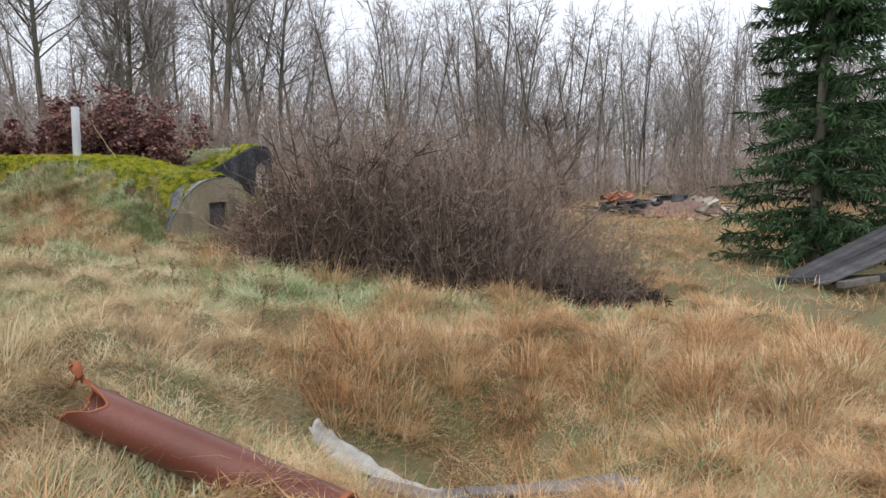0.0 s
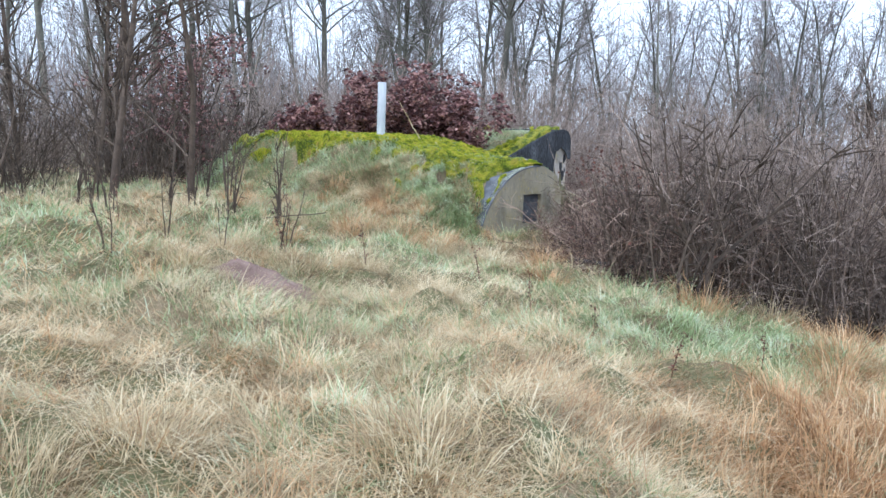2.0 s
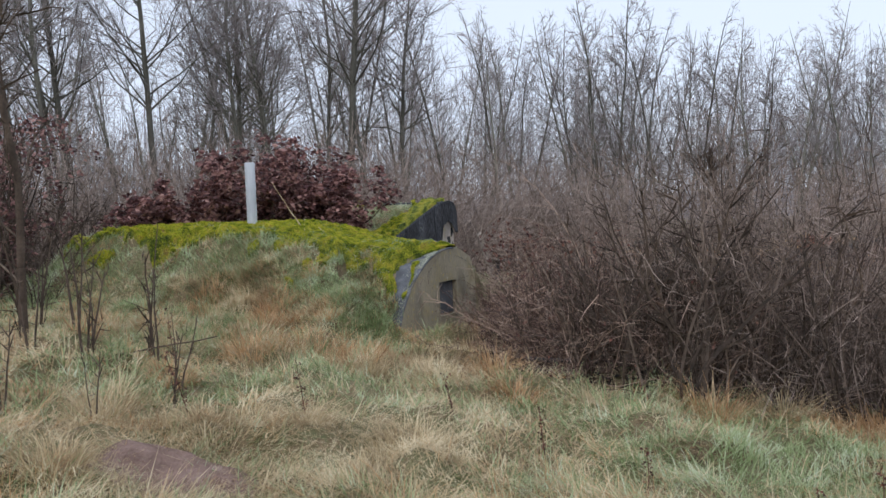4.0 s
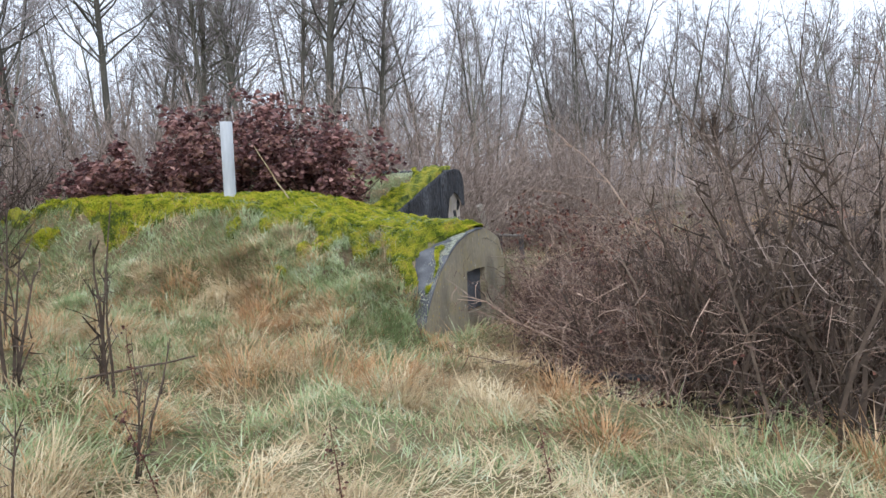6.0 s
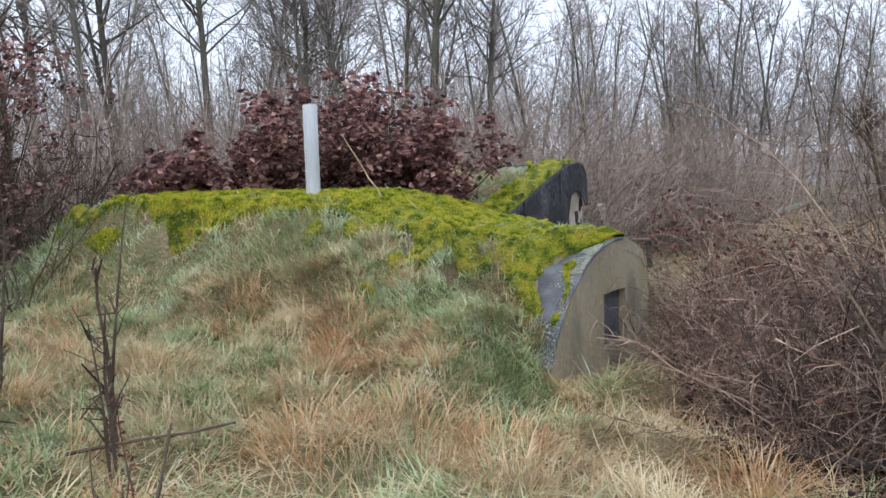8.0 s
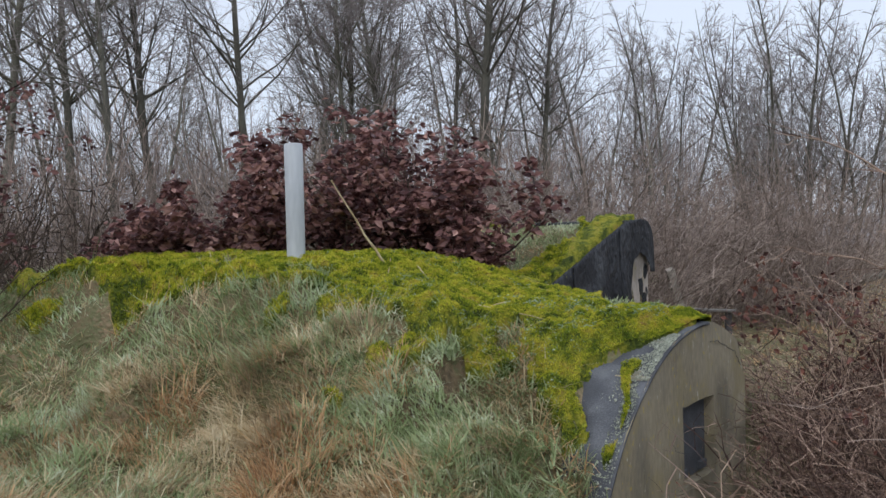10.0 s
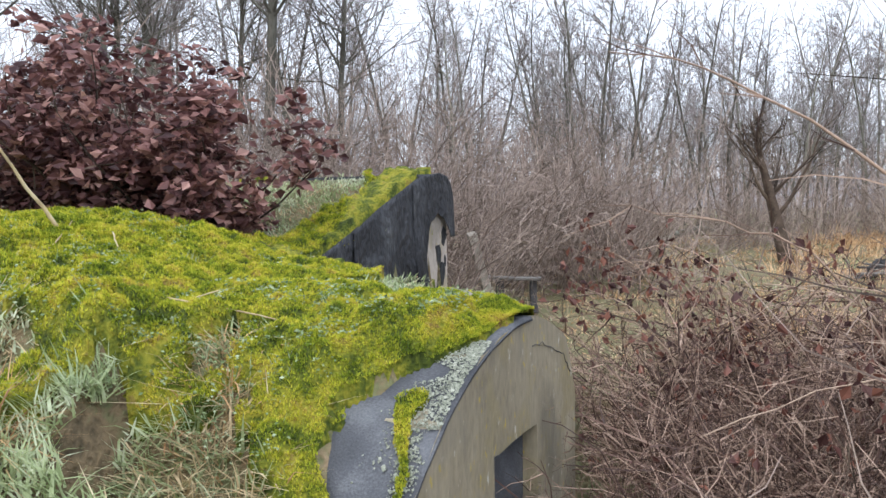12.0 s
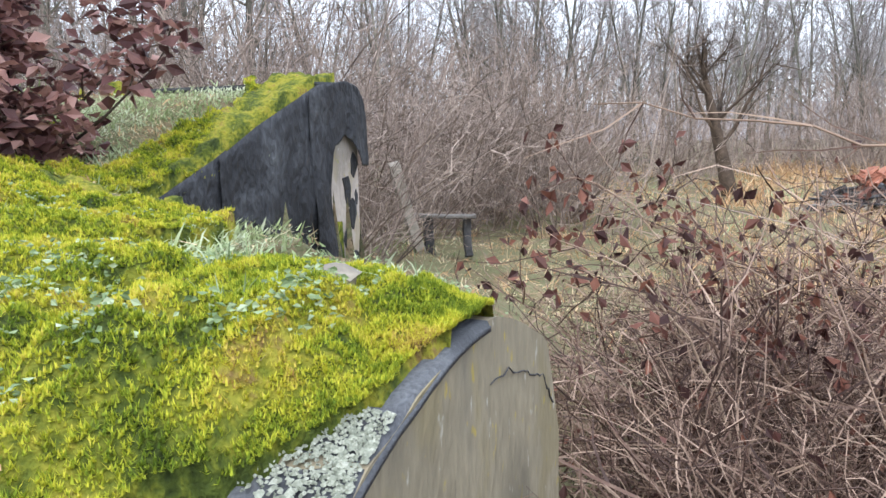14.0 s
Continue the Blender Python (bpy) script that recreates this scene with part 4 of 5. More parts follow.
# dark many-stemmed bushes in front of the thicket
dark = [shrub(120 + i, "dark many-stemmed leafless bush in front of the thicket", M_dark, stems=9, height=1.9, spread=0.6, twigs=10, r0=0.016, tw_len=0.25, wild=0.6)[0] for i in range(2)]
# the small ones are added, dark stems standing in for the hollow's shade
scatter(dark, [(-1.35, 8.9, 1.0), (-0.95, 9.35, 1.05), (-1.75, 9.5, 0.9), (-0.1, 9.2, 0.9), (-1.9, 9.75, 0.6), (-1.45, 9.6, 0.7), (-1.2, 10.0, 0.9), (-0.6, 9.5, 0.8), (0.4, 9.1, 0.7), (-2.0, 10.05, 0.55), (-2.3, 10.35, 0.5), (-1.7, 9.75, 0.6), (-2.1, 10.7, 0.6), (-1.1, 9.6, 0.7), (-0.4, 9.8, 0.75)])

# low dark undergrowth added in place of shade along the thicket's foot
scatter(under, [(-2.2, 10.25, 0.4), (-1.8, 10.05, 0.45), (-1.3, 10.0, 0.5), (-0.8, 9.9, 0.45), (-0.3, 9.75, 0.5), (0.2, 9.6, 0.45), (0.7, 9.45, 0.5), (1.2, 9.3, 0.4), (-1.5, 10.5, 0.55), (-0.9, 10.4, 0.5), (-2.3, 10.7, 0.5), (1.7, 9.2, 0.35)])

# ---- beech bush with withered leaves on the mound ----


def leaf_bush(name, label, places, height, spread, n, seed, size=0.075):
    rg = np.random.default_rng(seed)
    c = Vector(on(*places[0][:2]))
    t = thing(name, label, "shrub", c)
    polys, pts = [], []
    for x, y, h in places:
        z = float(cover_z(x, y))
        for _ in range(9):
            th = rg.uniform(0, 2 * math.pi)
            o = rg.uniform(0.2, 1) * spread
            m = wander(rg, (x, y, z - 0.05), (o * math.cos(th), o * math.sin(th), h * rg.uniform(0.6, 1)), h * 1.05, 7, 0.13)
            polys.append((m, np.linspace(0.012, 0.003, 7)))
            for _ in range(7):
                i = rg.integers(1, 7)
                tw = wander(rg, m[i], rg.normal(0, 1, 3) + (0, 0, 0.25), h * rg.uniform(0.18, 0.36), 4, 0.2, -0.05)
                polys.append((tw, np.linspace(0.005, 0.002, 4)))
                for p in tw[1:]:
                    pts.append(p)
                pts.append((tw[2] + tw[3]) / 2)
    v, f = tubes(polys, 3)
    solid("branchwork", v - np.array(c), f, M_dark, t)
    pts = np.array(pts)
    idx = rg.integers(0, len(pts), n)
    P = pts[idx] + rg.normal(0, 0.05, (n, 3))
    P[:, 2] = np.maximum(P[:, 2], cover_z(P[:, 0], P[:, 1]) + 0.03)
    v, f = leaves_at(rg, P - np.array(c), size, 0.9)
    tagged(solid("leaves", v, f, M_leaf, t, "withered dark red-brown leaves"), kind="stuff")
    return t


leaf_bush("beech_bush", "low beech bush still holding withered dark red leaves", [(-7.9, 14.2, 0.5), (-7.3, 14.3, 0.7), (-6.7, 14.4, 0.95), (-6.2, 14.5, 1.15), (-5.7, 14.4, 1.2), (-5.25, 14.35, 1.05), (-4.85, 14.3, 0.85)], 1.1, 0.8, 15500, 31, 0.085)
leaf_bush("beech_bush", "young beech with withered dark red leaves at the wood's edge", [(-8.9, 12.7, 2.1), (-9.4, 13.1, 2.2), (-10.4, 13.6, 2.2)], 2.0, 0.5, 3600, 33)

# ---- grass and moss ----
ROOT = rng.normal


def blades(P, head, L, w, lean, bend):
    """Bent tapering blades, three triangles each."""
    n = len(P)
    d = np.stack([np.cos(head), np.sin(head), np.zeros(n)], 1)
    pr = head + math.pi / 2 + rng.normal(0, 0.5, n)
    side = np.stack([np.cos(pr), np.sin(pr), np.zeros(n)], 1) * (w / 2)[:, None]
    up = np.array([0, 0, 1.0])
    l1, l2 = np.clip(lean, 0, 1.45), np.clip(lean + bend, 0, 1.85)
    m = P + (d * np.sin(l1)[:, None] + up * np.cos(l1)[:, None]) * (L * 0.5)[:, None]
    t = m + (d * np.sin(l2)[:, None] + up * np.cos(l2)[:, None]) * (L * 0.5)[:, None]
    v = np.stack([P - side, P + side, m - side * 0.8, m + side * 0.8, t], 1).reshape(-1, 3)
    b = np.arange(n)[:, None] * 5
    f = np.concatenate([b + np.array([[0, 1, 3]]), b + np.array([[0, 3, 2]]), b + np.array([[2, 3, 4]])])
    return v, f


def kind_mask(x, y, r):
    """0 dry straw, 1 pale hay, 2 green: straw rules round the ditch and to the right, green lies in patches."""
    straw = 0.75 * smooth01((x + 2.2) / 2.4) + 0.25 * smooth01((y - 12.5) / 3) * smooth01((x + 3.4) / 1.0)
    straw = straw - 0.4 * np.exp(-((x + 0.5) / 2.6) ** 2 - ((y - 7.9) / 1.0) ** 2)
    straw = straw + 0.5 * (fbm(x * 0.55, y * 0.55, 14) - 0.5) + 0.22
    green = 0.34 + 1.7 * (fbm(x * 0.7 + 9, y * 0.7, 15) - 0.52) + 0.4 * np.exp(-((x + 0.5) / 2.6) ** 2 - ((y - 7.9) / 1.0) ** 2) - 0.3 * smooth01((x + 1.5) / 2.0) * (1 - np.exp(-((y - 7.9) / 1.2) ** 2)) - 0.3 * smooth01((y - 12.5) / 2) * smooth01((x + 3.4) / 1.0)
    ms, ma_ = to_sa(x, y)
    on_mound = (ms > -2.2) & (ms < 3.4) & (ma_ > -0.3) & (ma_ < 6)
    patch = fbm(x * 2.3 + 4, y * 2.3, 19)
    green = np.where(on_mound, 0.55 + 2.8 * (patch - 0.5) + 0.35 * (ms > 1.0) + 0.25 * (ms > -1.4), green)
    straw = np.where(on_mound, 0.3 + 2.0 * (fbm(x * 1.9, y * 1.9 + 7, 20) - 0.5), straw)
    k = np.where(r < green, 2, np.where(lattice(x * 57.0, y * 91.0, 3) < straw, 0, 1))
    return k


def moss_one(s, a, x, y):
    island = (vnoise(x * 12, y * 12, 60) > 0.8) & (a > 0.02) & (a < 0.6) & (s > -1.0) & (s < -0.2)
    return island | (fbm(x * 2.2, y * 2.2, 44) + 0.22 * (vnoise(x * 7.5, y * 7.5, 45) - 0.5) > 0.34 + 0.36 * smooth01((-s - 0.5) / 0.45) + 0.3 * smooth01((s - 0.6) / 0.6) - 0.3 * np.exp(-(a / 0.7) ** 2) * (s > -0.85) - 0.5 * np.exp(-((s + 0.85) / 0.22) ** 2 - ((a - 3.45) / 0.55) ** 2)) & (a > felt_edge(s, a)) & (a > 0.003) & (s > -1.3) & ((s < 0.1 + 0.4 * a) | (a > 0.9))


def moss_two(s, a, x, y):
    return (fbm(x * 2.6, y * 2.6, 46) > 0.3 + 0.45 * smooth01((a - 2.0) / 0.45)) & (a > 1.9) | (a > 1.9) & (a < 2.05)


def field(n_tufts, per, xr, yr, L0, L1, w0, w1, keep, rt_=0.06, lie=0.65):
    """Tussocks: most lie matted on their sides, some stand; the blades splay out from the middle."""
    x, y = rng.uniform(*xr, n_tufts), rng.uniform(*yr, n_tufts)
    ok = keep(x, y)
    x, y = x[ok], y[ok]
    n = len(x)
    kind = kind_mask(x, y, rng.uniform(0, 1, n))
    wind = 2 * math.pi * 2.5 * fbm(x * 0.8, y * 0.8, 22) + rng.normal(0, 0.6, n)
    tl = rng.uniform(L0, L1, n) * (0.45 + 1.1 * fbm(x * 1.7, y * 1.7, 23))
    ts_, ta_ = to_sa(x, y)
    tl = np.where(moss_one(ts_, ta_, x, y) & (ta_ > 0) & (ts_ < 1.1) & (ta_ < 5.2), tl * 0.4, tl)
    tl = np.where((ts_ > 0.1) & (ta_ > 0) & (ta_ < 4.0), tl * 0.4, tl)
    flat = rng.uniform(0, 1, n) < lie
    tle = np.where(flat, rng.uniform(1.1, 1.5, n), rng.uniform(0.25, 0.8, n))
    tr = rt_ * rng.uniform(0.5, 1.6, n)
    out = []
    for k in (0, 1, 2):
        s = np.repeat(np.where(kind == k)[0], per)
        c = len(s)
        ra = rng.uniform(0, 2 * math.pi, c)
        rr = tr[s] * np.sqrt(rng.uniform(0, 1, c)) * 1.5
        px_, py_ = x[s] + rr * np.cos(ra), y[s] + rr * np.sin(ra)
        P = np.stack([px_, py_, cover_z(px_, py_) - 0.01 + np.where(flat[s], rng.uniform(0, 0.05, c), 0)], 1)
        bs, ba_ = to_sa(px_, py_)
        bare = (bs > -0.97) & (bs < 1.1) & (ba_ > -0.2) & (ba_ < felt_edge(bs, ba_) + 0.1)
        s, ra, P, c = s[~bare], ra[~bare], P[~bare], int((~bare).sum())
        head = np.where(rng.uniform(0, 1, c) < 0.65, wind[s] + ROOT(0, 0.55, c), ra + ROOT(0, 0.4, c))
        Lk = tl[s] * rng.uniform(0.45, 1.2, c) * (0.75 if k == 2 else 1.0)
        out.append(blades(P, head, Lk, rng.uniform(w0, w1, c) * (1.15 if k == 2 else 1), tle[s] * (0.75 if k == 2 else 1.0) + ROOT(0, 0.22, c), np.where(flat[s], rng.uniform(-0.1, 0.45, c), rng.uniform(0.05, 0.8, c))))
    return out


def not_built(x, y):
    s, a = to_sa(x, y)
    first = (a > -0.03) & (a < felt_edge(s, a) + 0.05) & (s > -1.16) & (s < 1.2)
    mossy = moss_one(s, a, x, y) & (a > 0) & (s < 1.0) & (a < 5.2) & (lattice(x * 31.0, y * 17.0, 2) < 0.74)
    second = (s > 1.1) & (s < 3.7) & (a > 0.2) & (a < 2.0)
    inside_thicket = (x > -1.2) & (x < 1.9) & (y > 10) & (y < 12)
    hole = (((s + 1.12) / 0.2) ** 2 + ((a - 3.45) / 0.3) ** 2) < 1
    under_bush = (a < -0.1) & (x > -2.6) & (y > 9.5 - 0.3 * (x + 1.5)) & (x + 0.35 * (y - 9) < 2.8) & ((y < 12.4) | (x < 0.2)) & (y < 14.2)
    strip = (x > -0.98) & (x < 0.05) & (y > 4.72) & (y < 5.2)
    planks = (x > -0.5) & (x < 1.05) & (y > 3.6) & (y < 4.25)
    return ~(first | mossy | second | inside_thicket | planks | strip | hole | under_bush)


layers = [field(2600, 12, (-5.6, -3.6), (10.3, 12.2), 0.07, 0.17, 0.003, 0.006, lambda x, y: not_built(x, y) & (to_sa(x, y)[0] < -0.5) & (to_sa(x, y)[1] > 0.05), 0.05, 0.7),
          field(3600, 11, (-9.5, -4.9), (2.5, 8.8), 0.12, 0.3, 0.005, 0.009, not_built, 0.09, 0.9),
          field(13500, 15, (-5.0, 3.0), (1.2, 7.2), 0.1, 0.29, 0.0022, 0.0048, not_built, 0.085, 0.92),
          field(8000, 11, (-7.5, 3.2), (7.2, 11.5), 0.11, 0.28, 0.004, 0.008, not_built, 0.09, 0.9),
          field(12500, 11, (-9.0, -3.3), (9.6, 15.5), 0.08, 0.22, 0.004, 0.009, not_built, 0.07, 0.72),
          field(4600, 10, (-14, 8), (2, 20), 0.18, 0.36, 0.006, 0.011, lambda x, y: not_built(x, y) & ((x < -7.0) | (x > 2.8) | (y > 14) | ((x < -4.9) & (y < 7.3))), 0.1, 0.88),
          field(4200, 9, (-4, 16), (13.5, 24), 0.2, 0.45, 0.007, 0.013, lambda x, y: not_built(x, y) & (x > -3.2), 0.12, 0.8),
          field(2400, 9, (-4, 18), (24, 37), 0.3, 0.6, 0.014, 0.026, lambda x, y: x > -3.2, 0.15, 0.7)]
for k, (nm, lb, mt) in enumerate((("dry_grass", "matted orange-brown dry grass", M_straw), ("hay", "pale yellowed grass blades", M_pale), ("green_grass", "short green winter grass", M_green))):
    vs, fs, o = [], [], 0
    for lay in layers:
        v, f = lay[k]
        vs.append(v)
        fs.append(f + o)
        o += len(v)
    tagged(solid(nm, np.concatenate(vs), np.concatenate(fs), mt), lb, "grass", kind="stuff")


CROWN = ([1.2, 1.6, 2.03, 2.36, 2.74, 3.0, 3.3, 3.6], [1.3, 1.43, 1.585, 1.73, 1.87, 1.965, 2.0, 1.985])


def domes(x, y, scale, seed):
    """Rounded cushions of uneven size, packed side by side: 0 in the gaps, 1 on the tops."""
    u, v = np.asarray(x, float) * scale, np.asarray(y, float) * scale
    best = np.zeros(np.broadcast(u, v).shape)
    for di in (-1, 0, 1):
        for dj in (-1, 0, 1):
            i, j = np.floor(u) + di, np.floor(v) + dj
            cx, cy = i + lattice(i, j, seed), j + lattice(i, j, seed + 1)
            r = 0.45 + 0.5 * lattice(i, j, seed + 2)
            best = np.maximum(best, np.sqrt(np.clip(1 - ((u - cx) ** 2 + (v - cy) ** 2) / r ** 2, 0, 1)) * (0.4 + 0.6 * r))
    return best


def moss_lift(x, y):
    """Height of the moss cushions; they thin out towards the bare felt and the end wall."""
    s, a = to_sa(x, y)
    thin = np.where(a < 0.9, (0.15 + 0.85 * smooth01((a - felt_edge(s, a)) / 0.14)) * (0.1 + 0.9 * smooth01((0.4 - s) / 0.4)), 1.0)
    return 0.004 + thin * (0.07 * np.clip(fbm(x * 5.0, y * 5.0, 51) - 0.38, 0, 1) + 0.05 * domes(x, y, 8.0, 52) + 0.03 * domes(x, y, 19.0, 54)) + 0.008 * vnoise(x * 55, y * 55, 53)


def moss_patch(s0, s1, a0, a1, step, edge):
    s, a = np.meshgrid(np.arange(s0, s1, step), np.arange(a0, a1, step))
    x, y = from_sa(s, a)
    land = np.where((s > 1.2) & (a < 2.2), np.maximum(cover_z(x, y), np.interp(s, *CROWN) - 0.02), cover_z(x, y))
    z = land + moss_lift(x, y)
    ok = edge(s, a, x, y)
    z = np.where(ok, z, cover_z(x, y) - 0.03)
    n, m = s.shape[1], s.shape[0]
    q = (np.arange(m - 1)[:, None] * n + np.arange(n - 1)[None, :])
    keep = (ok[:-1, :-1] | ok[1:, :-1] | ok[:-1, 1:] | ok[1:, 1:]).ravel()
    q = q.ravel()[keep]
    return np.stack([x, y, z], -1).reshape(-1, 3), np.stack([q, q + 1, q + n + 1, q + n], 1)


pa = moss_patch(-1.32, 1.15, 0.004, 5.2, 0.014, moss_one)
pb = moss_patch(1.3, 3.28, 1.89, 3.6, 0.03, moss_two)
tagged(solid("moss", np.concatenate([pa[0], pb[0]]), np.concatenate([pa[1], pb[1] + len(pa[0])]), M_moss_shade, smooth=True), "thick yellow-green moss cushions on the vault, darkened as shade between shoots", "moss", kind="stuff")
ns = 210000
s, a = rng.uniform(-1.3, 0.9, ns), 0.004 + 4.9 * rng.uniform(0, 1, ns) ** 2.0
x, y = from_sa(s, a)
ok = moss_one(s, a, x, y)
x, y, a = x[ok], y[ok], a[ok]
s2, a2 = rng.uniform(1.3, 3.25, 24000), rng.uniform(1.9, 2.9, 24000)
x2, y2 = from_sa(s2, a2)
ok = moss_two(s2, a2, x2, y2)
x, y, a = np.concatenate([x, x2[ok]]), np.concatenate([y, y2[ok]]), np.concatenate([a, a2[ok]])
n = len(x)
grow = 1 + 0.55 * a
P = np.stack([x, y, cover_z(x, y) + moss_lift(x, y) + rng.uniform(0.0, 0.004, n)], 1)
per = 5
P, grow = np.repeat(P, per, 0), np.repeat(grow, per)
n = len(P)
th = rng.uniform(0, 2 * math.pi, n)
out = np.stack([np.cos(th), np.sin(th), np.zeros(n)], 1)
wd = np.stack([-np.sin(th), np.cos(th), np.zeros(n)], 1) * (rng.uniform(0.0009, 0.0017, n) * grow)[:, None]
tp = P + out * (rng.uniform(0.0015, 0.0065, n) * grow)[:, None] + np.stack([np.zeros(n), np.zeros(n), rng.uniform(0.0, 0.009, n) * grow], 1)
tagged(solid("moss_shoots", np.stack([P - wd, P + wd, tp], 1).reshape(-1, 3), np.arange(n * 3).reshape(-1, 3), M_mossfuzz), "fine bright moss shoots", "moss", kind="stuff")

# ---- spruce at the edge of the field ----


def spruce(x, y, height, radius, seed, label):
    rg = np.random.default_rng(seed)
    t = thing("spruce", label, "tree", on(x, y))
    trunk = wander(rg, (0, 0, -0.1), (0, 0, 1), height, 10, 0.01, 0.05)
    v, f = tubes([(trunk, np.linspace(0.11, 0.015, 10))], 8)
    solid("trunk", v, f, M_bark, t, "", True)
    polys, V = [], []
    for i in range(270):
        h = height * rg.uniform(0.02, 0.97)
        ln = radius * (1.05 - 0.85 * h / height) * rg.uniform(0.65, 1.15)
        th = rg.uniform(0, 2 * math.pi)
        br = wander(rg, (0, 0, h), (math.cos(th), math.sin(th), 0.05), ln, 6, 0.06, -0.06)
        br[-1][2] += 0.05
        polys.append((br, np.linspace(0.014, 0.004, 6)))
        # hanging sprays of needles along each bough
        m = 150
        k = rg.integers(1, 6, m)
        seg = br[k] - br[k - 1]
        p = br[k] - seg * rg.uniform(0, 1, (m, 1))
        d = seg / np.linalg.norm(seg, axis=1)[:, None] * 0.6 + rg.normal(0, 0.5, (m, 3)) + (0, 0, -0.4)
        d /= np.linalg.norm(d, axis=1)[:, None]
        L = rg.uniform(0.1, 0.26, (m, 1))
        sd = np.cross(d, rg.normal(0, 1, (m, 3)))
        sd *= 0.0085 / np.linalg.norm(sd, axis=1)[:, None]
        V.append(np.stack([p - sd * 0.5, p + sd * 0.5, p + d * L * 0.5 + sd * 1.6, p + d * L, p + d * L * 0.5 - sd * 1.6], 1).reshape(-1, 3))
    V = np.concatenate(V)
    o = np.arange(len(V) // 5)[:, None] * 5
    F = np.concatenate([o + np.array([[0, 1, 2]]), o + np.array([[0, 2, 4]]), o + np.array([[4, 2, 3]])])
    v, f = tubes(polys, 4)
    tagged(solid("boughwork", v, f, M_bark, t), kind="stuff")
    tagged(solid("needles", V, F, M_needle, t, "dark green hanging needle sprays"), kind="stuff")
    return t


spruce(6.0, 12.9, 7.5, 1.6, 61, "tall dark green spruce standing at the field's edge")
spruce(8.1, 13.6, 7.0, 1.4, 62, "dark green spruce beside a taller one")

# ---- fallen roof by the spruce ----


def fallen_roof():
    t = thing("fallen_roof", "collapsed dark felted roof leaning on broken boards", "debris", on(5.3, 10.1))
    o = Vector(t.location)
    for k in range(6):
        y = 9.6 + 0.17 * k
        b = board("roof_board", Vector((4.55, y, 0.12)) - o, Vector((5.95 + 0.1 * random.random(), y + 0.1, 0.72 + 0.02 * k)) - o, 0.16, 0.025, M_char, "", "", t, 0.05)
    board("beam", Vector((4.2, 10.0, 0.08)) - o, Vector((5.5, 9.55, 0.18)) - o, 0.1, 0.09, M_char, "", "", t)
    board("beam", Vector((4.75, 9.5, 0.1)) - o, Vector((6.2, 9.9, 0.3)) - o, 0.12, 0.08, M_plank, "grey weathered beam", "", t)
    board("prop", Vector((5.75, 9.9, -0.02)) - o, Vector((5.85, 10.0, 0.66)) - o, 0.09, 0.07, M_char, "", "", t)


fallen_roof()

# ---- rubble heap in the clearing ----


def lump(bm_mat, parent, name, at, size, rg):
    bm = bmesh.new()
    bmesh.ops.create_cube(bm, size=1)
    bmesh.ops.subdivide_edges(bm, edges=bm.edges[:], cuts=1)
    for v in bm.verts:
        v.co += Vector(rg.normal(0, 0.07, 3))
    bmesh.ops.scale(bm, vec=size, verts=bm.verts)
    bmesh.ops.rotate(bm, matrix=Euler(rg.normal(0, 0.4, 3)).to_matrix(), verts=bm.verts)
    ob = part(name, bm, bm_mat, parent)
    ob.location = at
    return ob


def rubble():
    rg = np.random.default_rng(71)
    t = thing("rubble_heap", "heap of broken bricks, boards and red clay tiles in the clearing", "rubble", on(6.5, 23.6))
    o = np.array(t.location)
    # the earth and chips under the heap
    xs, ys = np.meshgrid(np.linspace(-2.9, 2.9, 50), np.linspace(-1.4, 1.4, 24))
    prof = np.exp(-(xs / 2.1) ** 4 - (ys / 0.95) ** 4)
    zs = (0.55 + 0.3 * fbm(xs * 2 + 9, ys * 2, 72)) * prof - 0.25
    n, m = xs.shape[1], xs.shape[0]
    q = (np.arange(m - 1)[:, None] * n + np.arange(n - 1)[None, :]).ravel()
    solid("rubble_core", np.stack([xs, ys, zs], -1).reshape(-1, 3), np.stack([q, q + 1, q + n + 1, q + n], 1), M_soil, t)

    def top(x, y):
        return (0.55 + 0.3 * float(fbm(np.array(x * 2 + 9), np.array(y * 2), 72))) * math.exp(-(x / 2.1) ** 4 - (y / 0.95) ** 4) - 0.25
    for _ in range(110):
        x, y = rg.uniform(-2.5, 2.6), rg.uniform(-1.1, 0.8)
        stone = x > 0.7
        sz = rg.uniform(0.12, 0.36, 3) * (1, 0.8, 0.5)
        lump(M_stone if stone or rg.uniform() < 0.25 else M_char, t, "brick" if stone else "chunk", (x, y, top(x, y) + 0.03), sz, rg)
    for _ in range(16):
        x, y = rg.uniform(-2.3, 2.0), rg.uniform(-1.1, 0.5)
        a = rg.normal(0.1, 0.35)
        L = rg.uniform(0.8, 1.9)
        z = top(x, y) + 0.1
        board("plank", (x - L / 2 * math.cos(a), y - L / 2 * math.sin(a), z + rg.normal(0, 0.05)), (x + L / 2 * math.cos(a), y + L / 2 * math.sin(a), z + rg.normal(0, 0.1)), 0.17, 0.03, M_plank if rg.uniform() < 0.45 else M_char, "", "", t)
    for k in range(9):
        lump(M_tile, t, "clay_tile", (-1.75 + 0.14 * (k % 5), -0.5 + 0.1 * (k // 5), top(-1.5, -0.4) + 0.22 + 0.1 * (k // 3) * 0.6), (0.34, 0.24, 0.07), rg)


rubble()

# ---- the far side of the clearing ----


